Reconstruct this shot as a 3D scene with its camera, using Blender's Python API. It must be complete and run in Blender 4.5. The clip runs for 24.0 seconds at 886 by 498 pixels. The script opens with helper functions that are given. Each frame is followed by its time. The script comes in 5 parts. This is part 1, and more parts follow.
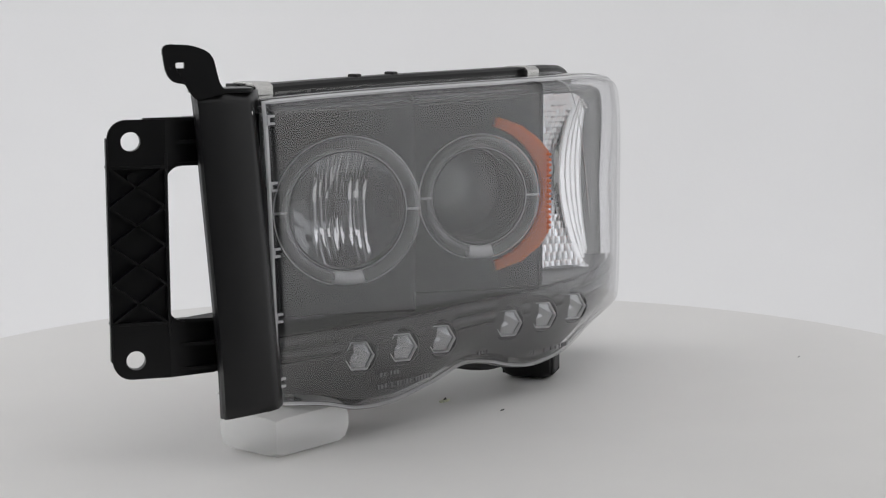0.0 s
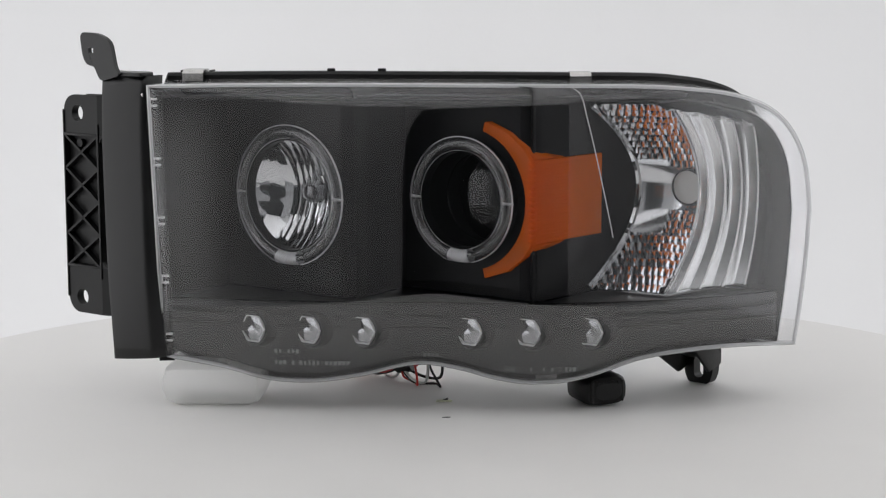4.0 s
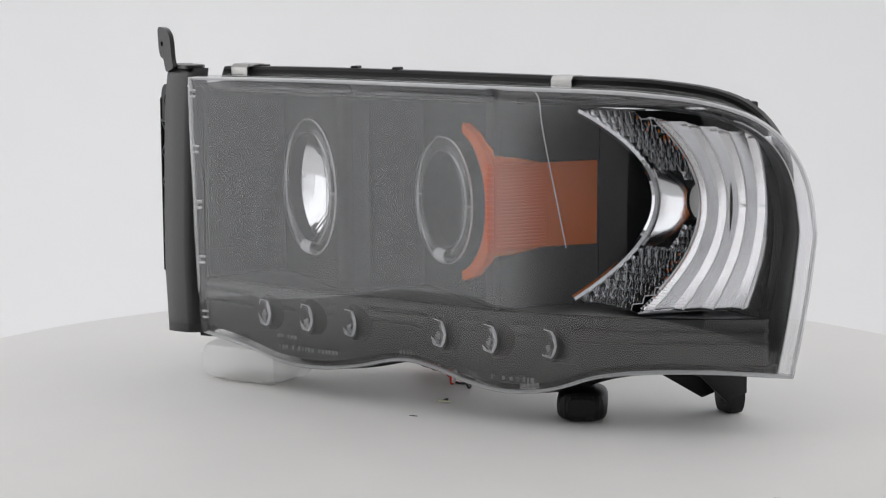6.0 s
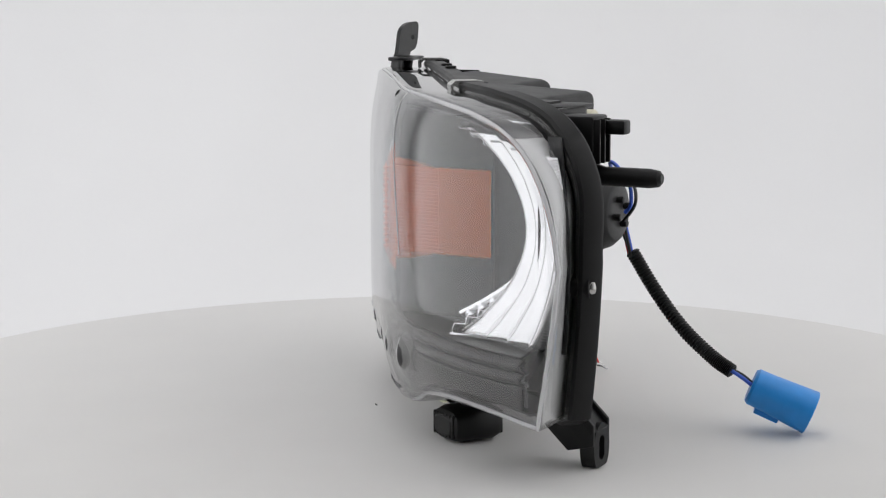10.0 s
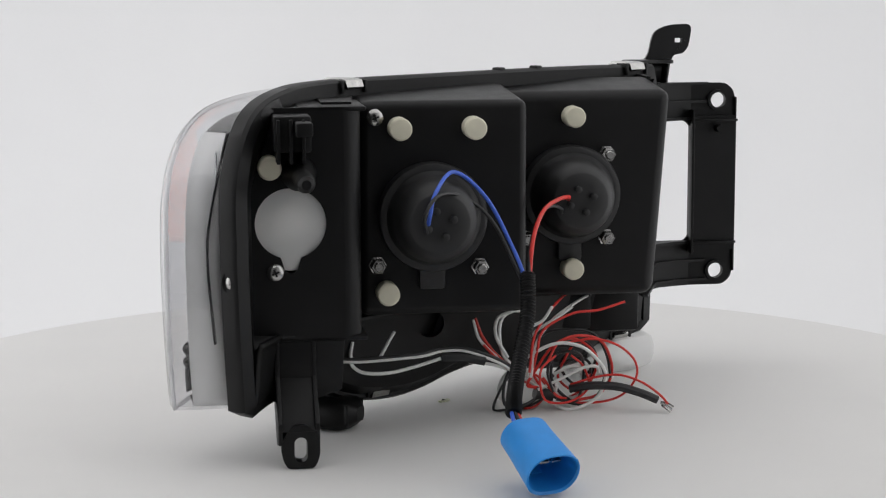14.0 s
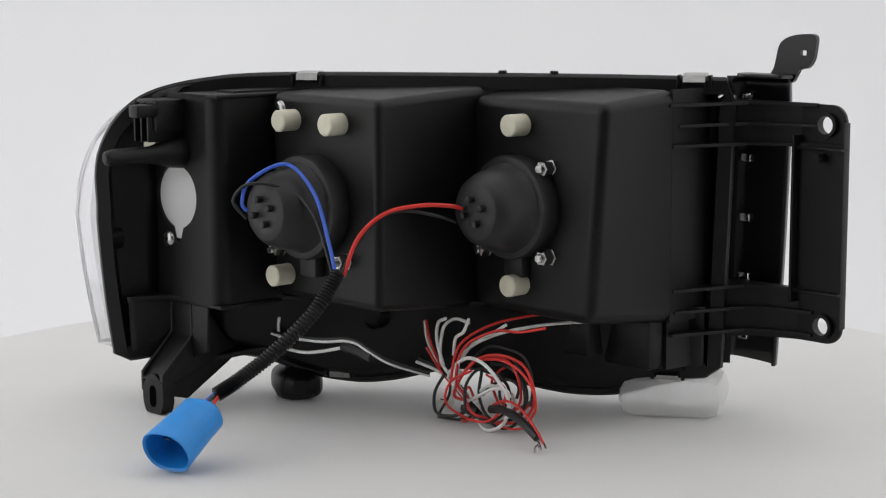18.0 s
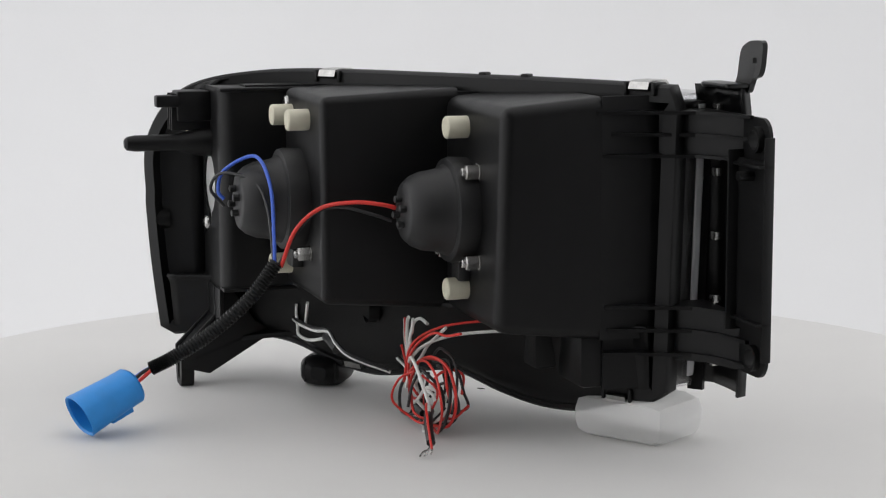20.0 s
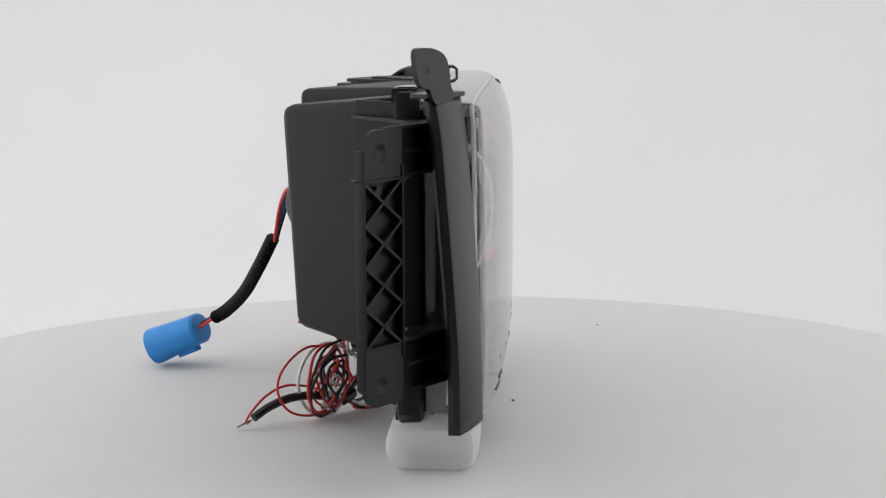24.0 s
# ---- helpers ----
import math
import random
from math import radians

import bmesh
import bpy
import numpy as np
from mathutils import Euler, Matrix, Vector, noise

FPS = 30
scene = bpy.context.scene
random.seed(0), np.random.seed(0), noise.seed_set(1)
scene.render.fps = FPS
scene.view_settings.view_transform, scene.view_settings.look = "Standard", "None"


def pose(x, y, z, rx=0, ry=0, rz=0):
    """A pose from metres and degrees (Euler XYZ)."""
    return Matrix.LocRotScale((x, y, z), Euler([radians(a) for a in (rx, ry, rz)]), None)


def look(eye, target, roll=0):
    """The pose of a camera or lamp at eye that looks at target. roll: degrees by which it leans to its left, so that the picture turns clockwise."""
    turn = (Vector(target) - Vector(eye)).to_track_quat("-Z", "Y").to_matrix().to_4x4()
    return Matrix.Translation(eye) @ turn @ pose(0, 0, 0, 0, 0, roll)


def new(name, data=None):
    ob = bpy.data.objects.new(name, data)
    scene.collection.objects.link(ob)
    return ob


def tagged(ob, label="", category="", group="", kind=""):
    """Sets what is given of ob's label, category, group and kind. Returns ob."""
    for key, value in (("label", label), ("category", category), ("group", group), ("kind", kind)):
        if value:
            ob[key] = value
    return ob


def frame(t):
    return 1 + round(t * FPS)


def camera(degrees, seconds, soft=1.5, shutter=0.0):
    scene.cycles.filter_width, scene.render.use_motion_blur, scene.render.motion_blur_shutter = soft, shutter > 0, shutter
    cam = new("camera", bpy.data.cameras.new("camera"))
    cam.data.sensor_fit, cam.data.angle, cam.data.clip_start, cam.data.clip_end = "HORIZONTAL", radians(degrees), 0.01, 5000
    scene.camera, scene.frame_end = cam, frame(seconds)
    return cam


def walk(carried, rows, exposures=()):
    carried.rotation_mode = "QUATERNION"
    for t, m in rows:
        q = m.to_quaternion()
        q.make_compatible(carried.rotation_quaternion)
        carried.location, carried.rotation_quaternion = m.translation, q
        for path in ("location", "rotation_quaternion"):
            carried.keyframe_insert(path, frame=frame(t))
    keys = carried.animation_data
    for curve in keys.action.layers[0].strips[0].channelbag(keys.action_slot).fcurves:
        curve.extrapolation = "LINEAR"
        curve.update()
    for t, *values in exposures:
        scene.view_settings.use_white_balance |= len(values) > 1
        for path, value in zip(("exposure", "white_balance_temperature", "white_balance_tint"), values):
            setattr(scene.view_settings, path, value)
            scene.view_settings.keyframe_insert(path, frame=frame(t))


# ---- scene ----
SECONDS = 24.0
cam = camera(25.958, SECONDS, soft=1.2)
EYE = Vector((0.0, -1.4, 0.323))
PITCH = radians(8.4528)
AIM = EYE + Vector((-0.00042, math.cos(PITCH), -math.sin(PITCH)))
walk(cam, [(0.0, look(EYE, AIM, -0.172)), (SECONDS, look(EYE, AIM, -0.172))],
     exposures=[(0.0, -0.15), (0.12, 0.0), (SECONDS, 0.0)])

# ---- light: a white tent, open in front, sides glowing by material, lamp under its roof ----
world = bpy.data.worlds.new("dim_room")
scene.world = world
world.use_nodes = True
world.node_tree.nodes["Background"].inputs["Color"].default_value = (0.9, 0.95, 1.0, 1)
world.node_tree.nodes["Background"].inputs["Strength"].default_value = 0.02


def area_lamp(name, eye, target, sx, sy, power, colour=(1, 1, 1)):
    data = bpy.data.lights.new(name, "AREA")
    data.shape, data.size, data.size_y, data.energy, data.color = "RECTANGLE", sx, sy, power, colour
    ob = new(name, data)
    ob.matrix_world = look(eye, target)
    return ob


area_lamp("tent_light_top", (0.31, -0.35, 1.49), (0.31, -0.35, 0), 1.9, 2.7, 7.35, (1.0, 0.99, 0.985))
scene.view_settings.exposure = 0.0


# ---- materials ----
def material(name, colour, rough=0.5, metal=0.0, vary=0.12, scale=40.0, bump=0.0, bump_scale=600.0, spec=0.5, coat=0.0):
    m = bpy.data.materials.new(name)
    m.use_nodes = True
    nt = m.node_tree
    b = nt.nodes["Principled BSDF"]
    b.inputs["Roughness"].default_value = rough
    b.inputs["Metallic"].default_value = metal
    b.inputs["Specular IOR Level"].default_value = spec
    b.inputs["Coat Weight"].default_value = coat
    b.inputs["Coat Roughness"].default_value = 0.08
    tc = nt.nodes.new("ShaderNodeTexCoord")
    n1 = nt.nodes.new("ShaderNodeTexNoise")
    n1.inputs["Scale"].default_value, n1.inputs["Detail"].default_value = scale, 6
    nt.links.new(tc.outputs["Object"], n1.inputs["Vector"])
    ramp = nt.nodes.new("ShaderNodeValToRGB")
    lo = [max(0.0, c * (1 - vary)) for c in colour]
    hi = [min(1.0, c * (1 + vary)) for c in colour]
    ramp.color_ramp.elements[0].position, ramp.color_ramp.elements[1].position = 0.3, 0.7
    ramp.color_ramp.elements[0].color, ramp.color_ramp.elements[1].color = (*lo, 1), (*hi, 1)
    nt.links.new(n1.outputs["Fac"], ramp.inputs["Fac"])
    nt.links.new(ramp.outputs["Color"], b.inputs["Base Color"])
    rr = nt.nodes.new("ShaderNodeMapRange")
    rr.inputs["To Min"].default_value, rr.inputs["To Max"].default_value = rough * 0.85, min(1, rough * 1.15)
    nt.links.new(n1.outputs["Fac"], rr.inputs["Value"])
    nt.links.new(rr.outputs["Result"], b.inputs["Roughness"])
    if bump:
        n2 = nt.nodes.new("ShaderNodeTexNoise")
        n2.inputs["Scale"].default_value, n2.inputs["Detail"].default_value = bump_scale, 3
        nt.links.new(tc.outputs["Object"], n2.inputs["Vector"])
        bp = nt.nodes.new("ShaderNodeBump")
        bp.inputs["Strength"].default_value, bp.inputs["Distance"].default_value = bump, 0.0006
        nt.links.new(n2.outputs["Fac"], bp.inputs["Height"])
        nt.links.new(bp.outputs["Normal"], b.inputs["Normal"])
    return m


def clear_material(name, tint=(1, 1, 1), ior=1.5, rough=0.015, gain=1.0, haze=0.0):
    """Thin clear plastic: what is not mirrored at its faces passes straight through."""
    m = bpy.data.materials.new(name)
    m.use_nodes = True
    nt = m.node_tree
    nt.nodes.remove(nt.nodes["Principled BSDF"])
    out = nt.nodes["Material Output"]
    tr = nt.nodes.new("ShaderNodeBsdfTransparent")
    tr.inputs["Color"].default_value = (*tint, 1)
    gl = nt.nodes.new("ShaderNodeBsdfGlossy")
    gl.inputs["Roughness"].default_value = rough
    lw = nt.nodes.new("ShaderNodeLayerWeight")
    lw.inputs["Blend"].default_value = 0.5
    pw = nt.nodes.new("ShaderNodeMath")
    pw.operation = "POWER"
    pw.inputs[1].default_value = 5.0
    nt.links.new(lw.outputs["Facing"], pw.inputs[0])
    f0 = ((ior - 1) / (ior + 1)) ** 2
    mul = nt.nodes.new("ShaderNodeMath")
    mul.operation, mul.use_clamp = "MULTIPLY_ADD", True
    mul.inputs[1].default_value, mul.inputs[2].default_value = (1 - f0) * gain, f0 * gain
    mix = nt.nodes.new("ShaderNodeMixShader")
    nt.links.new(pw.outputs["Value"], mul.inputs[0])
    nt.links.new(mul.outputs["Value"], mix.inputs["Fac"])
    body = tr
    if haze:
        df = nt.nodes.new("ShaderNodeBsdfTranslucent")
        df.inputs["Color"].default_value = (*tint, 1)
        d2 = nt.nodes.new("ShaderNodeBsdfDiffuse")
        d2.inputs["Color"].default_value = (*tint, 1)
        both = nt.nodes.new("ShaderNodeMixShader")
        nt.links.new(df.outputs["BSDF"], both.inputs[1])
        nt.links.new(d2.outputs["BSDF"], both.inputs[2])
        body = nt.nodes.new("ShaderNodeMixShader")
        body.inputs["Fac"].default_value = haze
        nt.links.new(tr.outputs["BSDF"], body.inputs[1])
        nt.links.new(both.outputs["Shader"], body.inputs[2])
    nt.links.new(body.outputs[0], mix.inputs[1])
    nt.links.new(gl.outputs["BSDF"], mix.inputs[2])
    nt.links.new(mix.outputs["Shader"], out.inputs["Surface"])
    return m


def glow_cloth(name, low, high, strength, front, full, fade, back):
    """Tent cloth with a glow put into its material, fading out downwards and towards both ends."""
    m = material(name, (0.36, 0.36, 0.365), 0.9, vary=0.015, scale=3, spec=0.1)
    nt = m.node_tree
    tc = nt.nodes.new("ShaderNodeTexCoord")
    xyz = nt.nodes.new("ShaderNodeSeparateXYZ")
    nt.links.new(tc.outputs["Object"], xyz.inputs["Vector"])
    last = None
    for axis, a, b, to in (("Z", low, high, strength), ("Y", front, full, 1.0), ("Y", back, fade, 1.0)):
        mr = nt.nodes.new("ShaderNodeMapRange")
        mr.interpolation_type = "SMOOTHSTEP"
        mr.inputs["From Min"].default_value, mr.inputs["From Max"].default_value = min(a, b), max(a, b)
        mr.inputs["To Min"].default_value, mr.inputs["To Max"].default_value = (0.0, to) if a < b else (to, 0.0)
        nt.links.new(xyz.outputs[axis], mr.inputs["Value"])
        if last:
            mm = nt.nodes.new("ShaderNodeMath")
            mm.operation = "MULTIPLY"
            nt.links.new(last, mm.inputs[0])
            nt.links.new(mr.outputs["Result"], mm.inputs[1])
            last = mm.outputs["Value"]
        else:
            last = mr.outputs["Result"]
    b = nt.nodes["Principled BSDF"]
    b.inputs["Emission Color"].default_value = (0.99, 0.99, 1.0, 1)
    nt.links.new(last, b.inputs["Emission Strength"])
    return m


# Unseen tent sides: emission graded so the lens mirrors bright fading to dark.
GLOW_A = glow_cloth("glow_cloth", -0.44, -0.16, 1.24, -1.50, -0.80, 0.72, 1.12)
GLOW_B = glow_cloth("glow_cloth_dim", -0.44, -0.05, 0.95, -1.50, -0.55, 0.92, 1.20)
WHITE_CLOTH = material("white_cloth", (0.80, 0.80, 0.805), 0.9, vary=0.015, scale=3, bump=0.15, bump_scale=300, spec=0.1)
ROOM_FLOOR = material("dark_carpet", (0.06, 0.06, 0.062), 0.9, vary=0.2, scale=30)
TABLE_WHITE = material("white_laminate", (0.675, 0.667, 0.653), 0.55, vary=0.02, scale=9, bump=0.05, bump_scale=150, spec=0.3)
BLACK_PP = material("black_moulded_plastic", (0.004, 0.004, 0.0042), 0.44, vary=0.25, scale=60, bump=0.12, bump_scale=1800, spec=0.28)
BLACK_POST = material("satin_black_plastic", (0.005, 0.005, 0.0054), 0.30, vary=0.2, scale=50, bump=0.12, bump_scale=2200, spec=0.4)
BLACK_GLOSS = material("gloss_black_plastic", (0.006, 0.006, 0.0063), 0.34, vary=0.15, scale=30, spec=0.18)
BLACK_TRIM = material("charcoal_trim_plastic", (0.016, 0.016, 0.017), 0.36, vary=0.2, scale=80)
RUBBER = material("black_rubber", (0.010, 0.010, 0.0105), 0.5, vary=0.25, scale=90, bump=0.15, bump_scale=2200)
CHROME = material("chrome_plating", (0.80, 0.81, 0.82), 0.055, 1.0, vary=0.03, scale=50)
SATIN_CHROME = material("satin_chrome_plating", (0.82, 0.83, 0.84), 0.11, 1.0, vary=0.03, scale=50)
STEEL = material("zinc_plated_steel", (0.48, 0.475, 0.46), 0.25, 1.0, vary=0.1, scale=200)
CREAM = material("cream_plastic", (0.66, 0.63, 0.50), 0.5, vary=0.05, scale=120, bump=0.1)
BLUE = material("blue_nylon", (0.016, 0.255, 0.70), 0.42, vary=0.07, scale=70, bump=0.15, bump_scale=500)
W_RED = material("red_wire_jacket", (0.62, 0.028, 0.02), 0.4, vary=0.08, scale=200)
W_BLUE = material("blue_wire_jacket", (0.05, 0.13, 0.62), 0.4, vary=0.08, scale=200)
W_BLACK = material("black_wire_jacket", (0.012, 0.012, 0.013), 0.4, vary=0.2, scale=200)
W_WHITE = material("white_wire_jacket", (0.74, 0.74, 0.72), 0.45, vary=0.05, scale=200)
FOAM = clear_material("frosted_white_plastic", (0.99, 0.99, 0.985), 1.25, 0.35, 0.5, haze=0.60)
LENS = clear_material("clear_polycarbonate", (0.985, 0.985, 0.99), 1.58, 0.012, 1.25)
HALO = clear_material("clear_acrylic_ring", (0.93, 0.93, 0.94), 1.5, 0.06, 2.6, haze=0.07)
# Milky haze whitens edges to stand in for the glints on them.
GLINT_EDGE = clear_material("milky_glint_edge", (0.97, 0.97, 0.98), 1.55, 0.1, 1.6, haze=0.75)
HALO_END = material("frosted_ring_end", (0.55, 0.55, 0.56), 0.35, vary=0.08, scale=200)
OPTIC = clear_material("clear_optic", (0.75, 0.77, 0.78), 1.55, 0.02, 1.2)
AMBER = clear_material("amber_acrylic", (0.93, 0.212, 0.022), 1.5, 0.14, 0.45, haze=0.94)
FLUTE = material("bright_satin_plating", (0.80, 0.805, 0.81), 0.20, 1.0, vary=0.03, scale=50)
# Near-white colour stands in for the glints on the flute ridges.
RIDGE_GLINT = material("white_ridge_glint", (0.88, 0.88, 0.89), 0.25, 0.1, vary=0.03, scale=50)
MILKY = clear_material("milky_plastic", (0.96, 0.96, 0.95), 1.4, 0.3, 0.6, haze=0.85)
SHIELD = material("grey_bulb_coating", (0.20, 0.20, 0.205), 0.22, 0.8, vary=0.1, scale=120)
CRYSTAL = material("silvered_crystal", (0.38, 0.385, 0.39), 0.07, 1.0, vary=0.1, scale=300)
PALE_BACK = material("pale_lacquered_plastic", (0.72, 0.72, 0.71), 0.4, vary=0.04, scale=80)
GREY_BACK = material("grey_plastic_back", (0.20, 0.20, 0.205), 0.5, vary=0.08, scale=60)
GREY_PRINT = material("moulded_mark", (0.20, 0.20, 0.205), 0.5, vary=0.1)
SCRAP = material("paper_scrap", (0.62, 0.64, 0.48), 0.8, vary=0.3, scale=300)
DARK_SPECK = material("dark_speck", (0.05, 0.05, 0.045), 0.8)


# ---- mesh helpers ----
def part(name, bm, mat, parent=None, label="", smooth=35.0):
    bmesh.ops.recalc_face_normals(bm, faces=bm.faces)
    me = bpy.data.meshes.new(name)
    bm.to_mesh(me)
    bm.free()
    me.materials.append(mat)
    if smooth:
        me.shade_smooth()
        me.set_sharp_from_angle(angle=radians(smooth))
    ob = new(name, me)
    ob.parent = parent
    return tagged(ob, label)


def thing(name, label, category, group="", kind=""):
    return tagged(new(name), label, category, group, kind)


TURN = Matrix.Rotation(radians(-41.5), 4, "Z")   # optical frame: u across the truck, v backwards


def V(u, v, z):
    return TURN @ Vector((u, v, z))


def join(*bms):
    out = bmesh.new()
    for b in bms:
        me = bpy.data.meshes.new("tmp")
        b.to_mesh(me)
        b.free()
        out.from_mesh(me)
        bpy.data.meshes.remove(me)
    return out


def rbox(lo, hi, r=0.002, m=None, seg=2):
    bm = bmesh.new()
    bmesh.ops.create_cube(bm, size=1)
    lo, hi = Vector(lo), Vector(hi)
    for v in bm.verts:
        v.co = Vector([lo[i] + (v.co[i] + 0.5) * (hi[i] - lo[i]) for i in range(3)])
    if r:
        bmesh.ops.bevel(bm, geom=bm.edges[:], offset=r, segments=seg, affect="EDGES", profile=0.5)
    if m:
        bm.transform(m)
    return bm


def prism(pts, vec, r=0.0, m=None, seg=2):
    """A closed slab: the polygon pts pushed along vec."""
    bm = bmesh.new()
    vec = Vector(vec)
    a = [bm.verts.new(Vector(p)) for p in pts]
    b = [bm.verts.new(Vector(p) + vec) for p in pts]
    bm.faces.new(a)
    bm.faces.new(b[::-1])
    n = len(a)
    for i in range(n):
        bm.faces.new((a[i], a[(i + 1) % n], b[(i + 1) % n], b[i]))
    bmesh.ops.recalc_face_normals(bm, faces=bm.faces)
    if r:
        bmesh.ops.bevel(bm, geom=bm.edges[:], offset=r, segments=seg, affect="EDGES", profile=0.5)
    if m:
        bm.transform(m)
    return bm


def ring_plate(outer, inner, vec, m=None):
    """A slab with a hole: two loops of the same length, pushed along vec."""
    bm = bmesh.new()
    vec = Vector(vec)
    n = len(outer)
    loops = []
    for lp, off in ((outer, 0), (inner, 0), (inner, 1), (outer, 1)):
        loops.append([bm.verts.new(Vector(p) + vec * off) for p in lp])
    for k in range(4):
        a, b = loops[k], loops[(k + 1) % 4]
        for i in range(n):
            j = (i + 1) % n
            bm.faces.new((a[i], a[j], b[j], b[i]))
    if m:
        bm.transform(m)
    return bm


def circle_loop(cx, cz, r, n, y=0.0, rz=None):
    return [(cx + r * math.cos(2 * math.pi * i / n), y, cz + (rz or r) * math.sin(2 * math.pi * i / n)) for i in range(n)]


def box_loop(x0, x1, z0, z1, cx, cz, n, y=0.0):
    """A rectangle met by n rays from (cx, cz)."""
    out = []
    for i in range(n):
        a = 2 * math.pi * i / n
        c, s = math.cos(a), math.sin(a)
        k = min(((x1 - cx) / c if c > 1e-9 else (x0 - cx) / c if c < -1e-9 else 9), ((z1 - cz) / s if s > 1e-9 else (z0 - cz) / s if s < -1e-9 else 9))
        out.append((cx + k * c, y, cz + k * s))
    corners = [(x0, z0), (x0, z1), (x1, z0), (x1, z1)]
    for X, Z in corners:
        i = min(range(n), key=lambda q: (out[q][0] - X) ** 2 + (out[q][2] - Z) ** 2)
        out[i] = (X, y, Z)
    return out


def rounded(pts, r, n=5):
    """A 2D polygon with its corners rounded."""
    out = []
    k = len(pts)
    for i in range(k):
        p, a, b = Vector(pts[i]), Vector(pts[i - 1]), Vector(pts[(i + 1) % k])
        da, db = (a - p), (b - p)
        q = min(r, da.length * 0.49, db.length * 0.49)
        s, e = p + da.normalized() * q, p + db.normalized() * q
        for j in range(n + 1):
            t = j / n
            out.append(s * (1 - t) ** 2 + p * 2 * t * (1 - t) + e * t * t)
    return out


def lathe(profile, n=40, m=None, a0=0.0, a1=360.0):
    """(r, h) turned round local z."""
    bm = bmesh.new()
    full = abs(a1 - a0) > 359
    steps = n if full else n + 1
    rows = []
    for i in range(steps):
        a = radians(a0 + (a1 - a0) * i / n)
        rows.append([bm.verts.new((r * math.cos(a), r * math.sin(a), h)) for r, h in profile])
    for i in range(n):
        a, b = rows[i], rows[(i + 1) % steps]
        for k in range(len(profile) - 1):
            bm.faces.new((a[k], a[k + 1], b[k + 1], b[k]))
    bmesh.ops.remove_doubles(bm, verts=bm.verts, dist=1e-6)
    if m:
        bm.transform(m)
    return bm


def smooth_path(pts, n=8, closed=False):
    pts = [Vector(p) for p in pts]
    out = []
    k = len(pts)
    for i in range(k if closed else k - 1):
        p0 = pts[(i - 1) % k] if closed or i > 0 else pts[0] * 2 - pts[1]
        p1, p2 = pts[i], pts[(i + 1) % k]
        p3 = pts[(i + 2) % k] if closed or i + 2 < k else p2 * 2 - p1
        for j in range(n):
            t = j / n
            out.append(0.5 * ((2 * p1) + (p2 - p0) * t + (2 * p0 - 5 * p1 + 4 * p2 - p3) * t * t + (3 * p1 - p0 - 3 * p2 + p3) * t ** 3))
    if not closed:
        out.append(pts[-1])
    return out


def tube(pts, r, n=8, steps=8, closed=False, ribs=0.0, straight=False):
    path = [Vector(p) for p in pts] if straight else smooth_path(pts, steps, closed)
    bm = bmesh.new()
    k = len(path)
    up = Vector((0.3, 0.2, 0.93)).normalized()
    rings = []
    for i, p in enumerate(path):
        a = path[(i - 1) % k] if closed or i else path[0]
        b = path[(i + 1) % k] if closed or i + 1 < k else path[-1]
        d = (b - a).normalized()
        side = d.cross(up)
        if side.length < 1e-4:
            side = d.cross(Vector((1, 0, 0)))
        side.normalize()
        up = side.cross(d).normalized()
        rr = r * (1 + (ribs if i % 2 else -ribs))
        rings.append([bm.verts.new(p + side * rr * math.cos(2 * math.pi * j / n) + up * rr * math.sin(2 * math.pi * j / n)) for j in range(n)])
    for i in range(k if closed else k - 1):
        a, b = rings[i], rings[(i + 1) % k]
        for j in range(n):
            bm.faces.new((a[j], a[(j + 1) % n], b[(j + 1) % n], b[j]))
    if not closed:
        bm.faces.new(rings[0][::-1])
        bm.faces.new(rings[-1])
    return bm


def table(xs, ys):
    """A smooth curve through a few points."""
    def f(x):
        if x <= xs[0]:
            return ys[0] + (x - xs[0]) * (ys[1] - ys[0]) / (xs[1] - xs[0])
        if x >= xs[-1]:
            return ys[-1] + (x - xs[-1]) * (ys[-1] - ys[-2]) / (xs[-1] - xs[-2])
        i = max(k for k in range(len(xs) - 1) if xs[k] <= x)
        slope = lambda k: (ys[min(k + 1, len(xs) - 1)] - ys[max(k - 1, 0)]) / (xs[min(k + 1, len(xs) - 1)] - xs[max(k - 1, 0)])
        h = xs[i + 1] - xs[i]
        t = (x - xs[i]) / h
        return ((2 * t ** 3 - 3 * t * t + 1) * ys[i] + (t ** 3 - 2 * t * t + t) * h * slope(i)
                + (3 * t * t - 2 * t ** 3) * ys[i + 1] + (t ** 3 - t * t) * h * slope(i + 1))
    return f


def sheet(f, nu, nv):
    """A grid surface f(a, b), a and b from 0 to 1."""
    bm = bmesh.new()
    g = [[bm.verts.new(f(i / nu, j / nv)) for j in range(nv + 1)] for i in range(nu + 1)]
    for i in range(nu):
        for j in range(nv):
            bm.faces.new((g[i][j], g[i + 1][j], g[i + 1][j + 1], g[i][j + 1]))
    return bm


def flat(ob):
    """Keeps broad faces flat between their rounded edges."""
    ob.modifiers.new("flat_faces", "WEIGHTED_NORMAL").keep_sharp = True
    return ob


def solid(ob, t, offset=0.0):
    md = ob.modifiers.new("thickness", "SOLIDIFY")
    md.thickness, md.offset = t, offset
    return ob


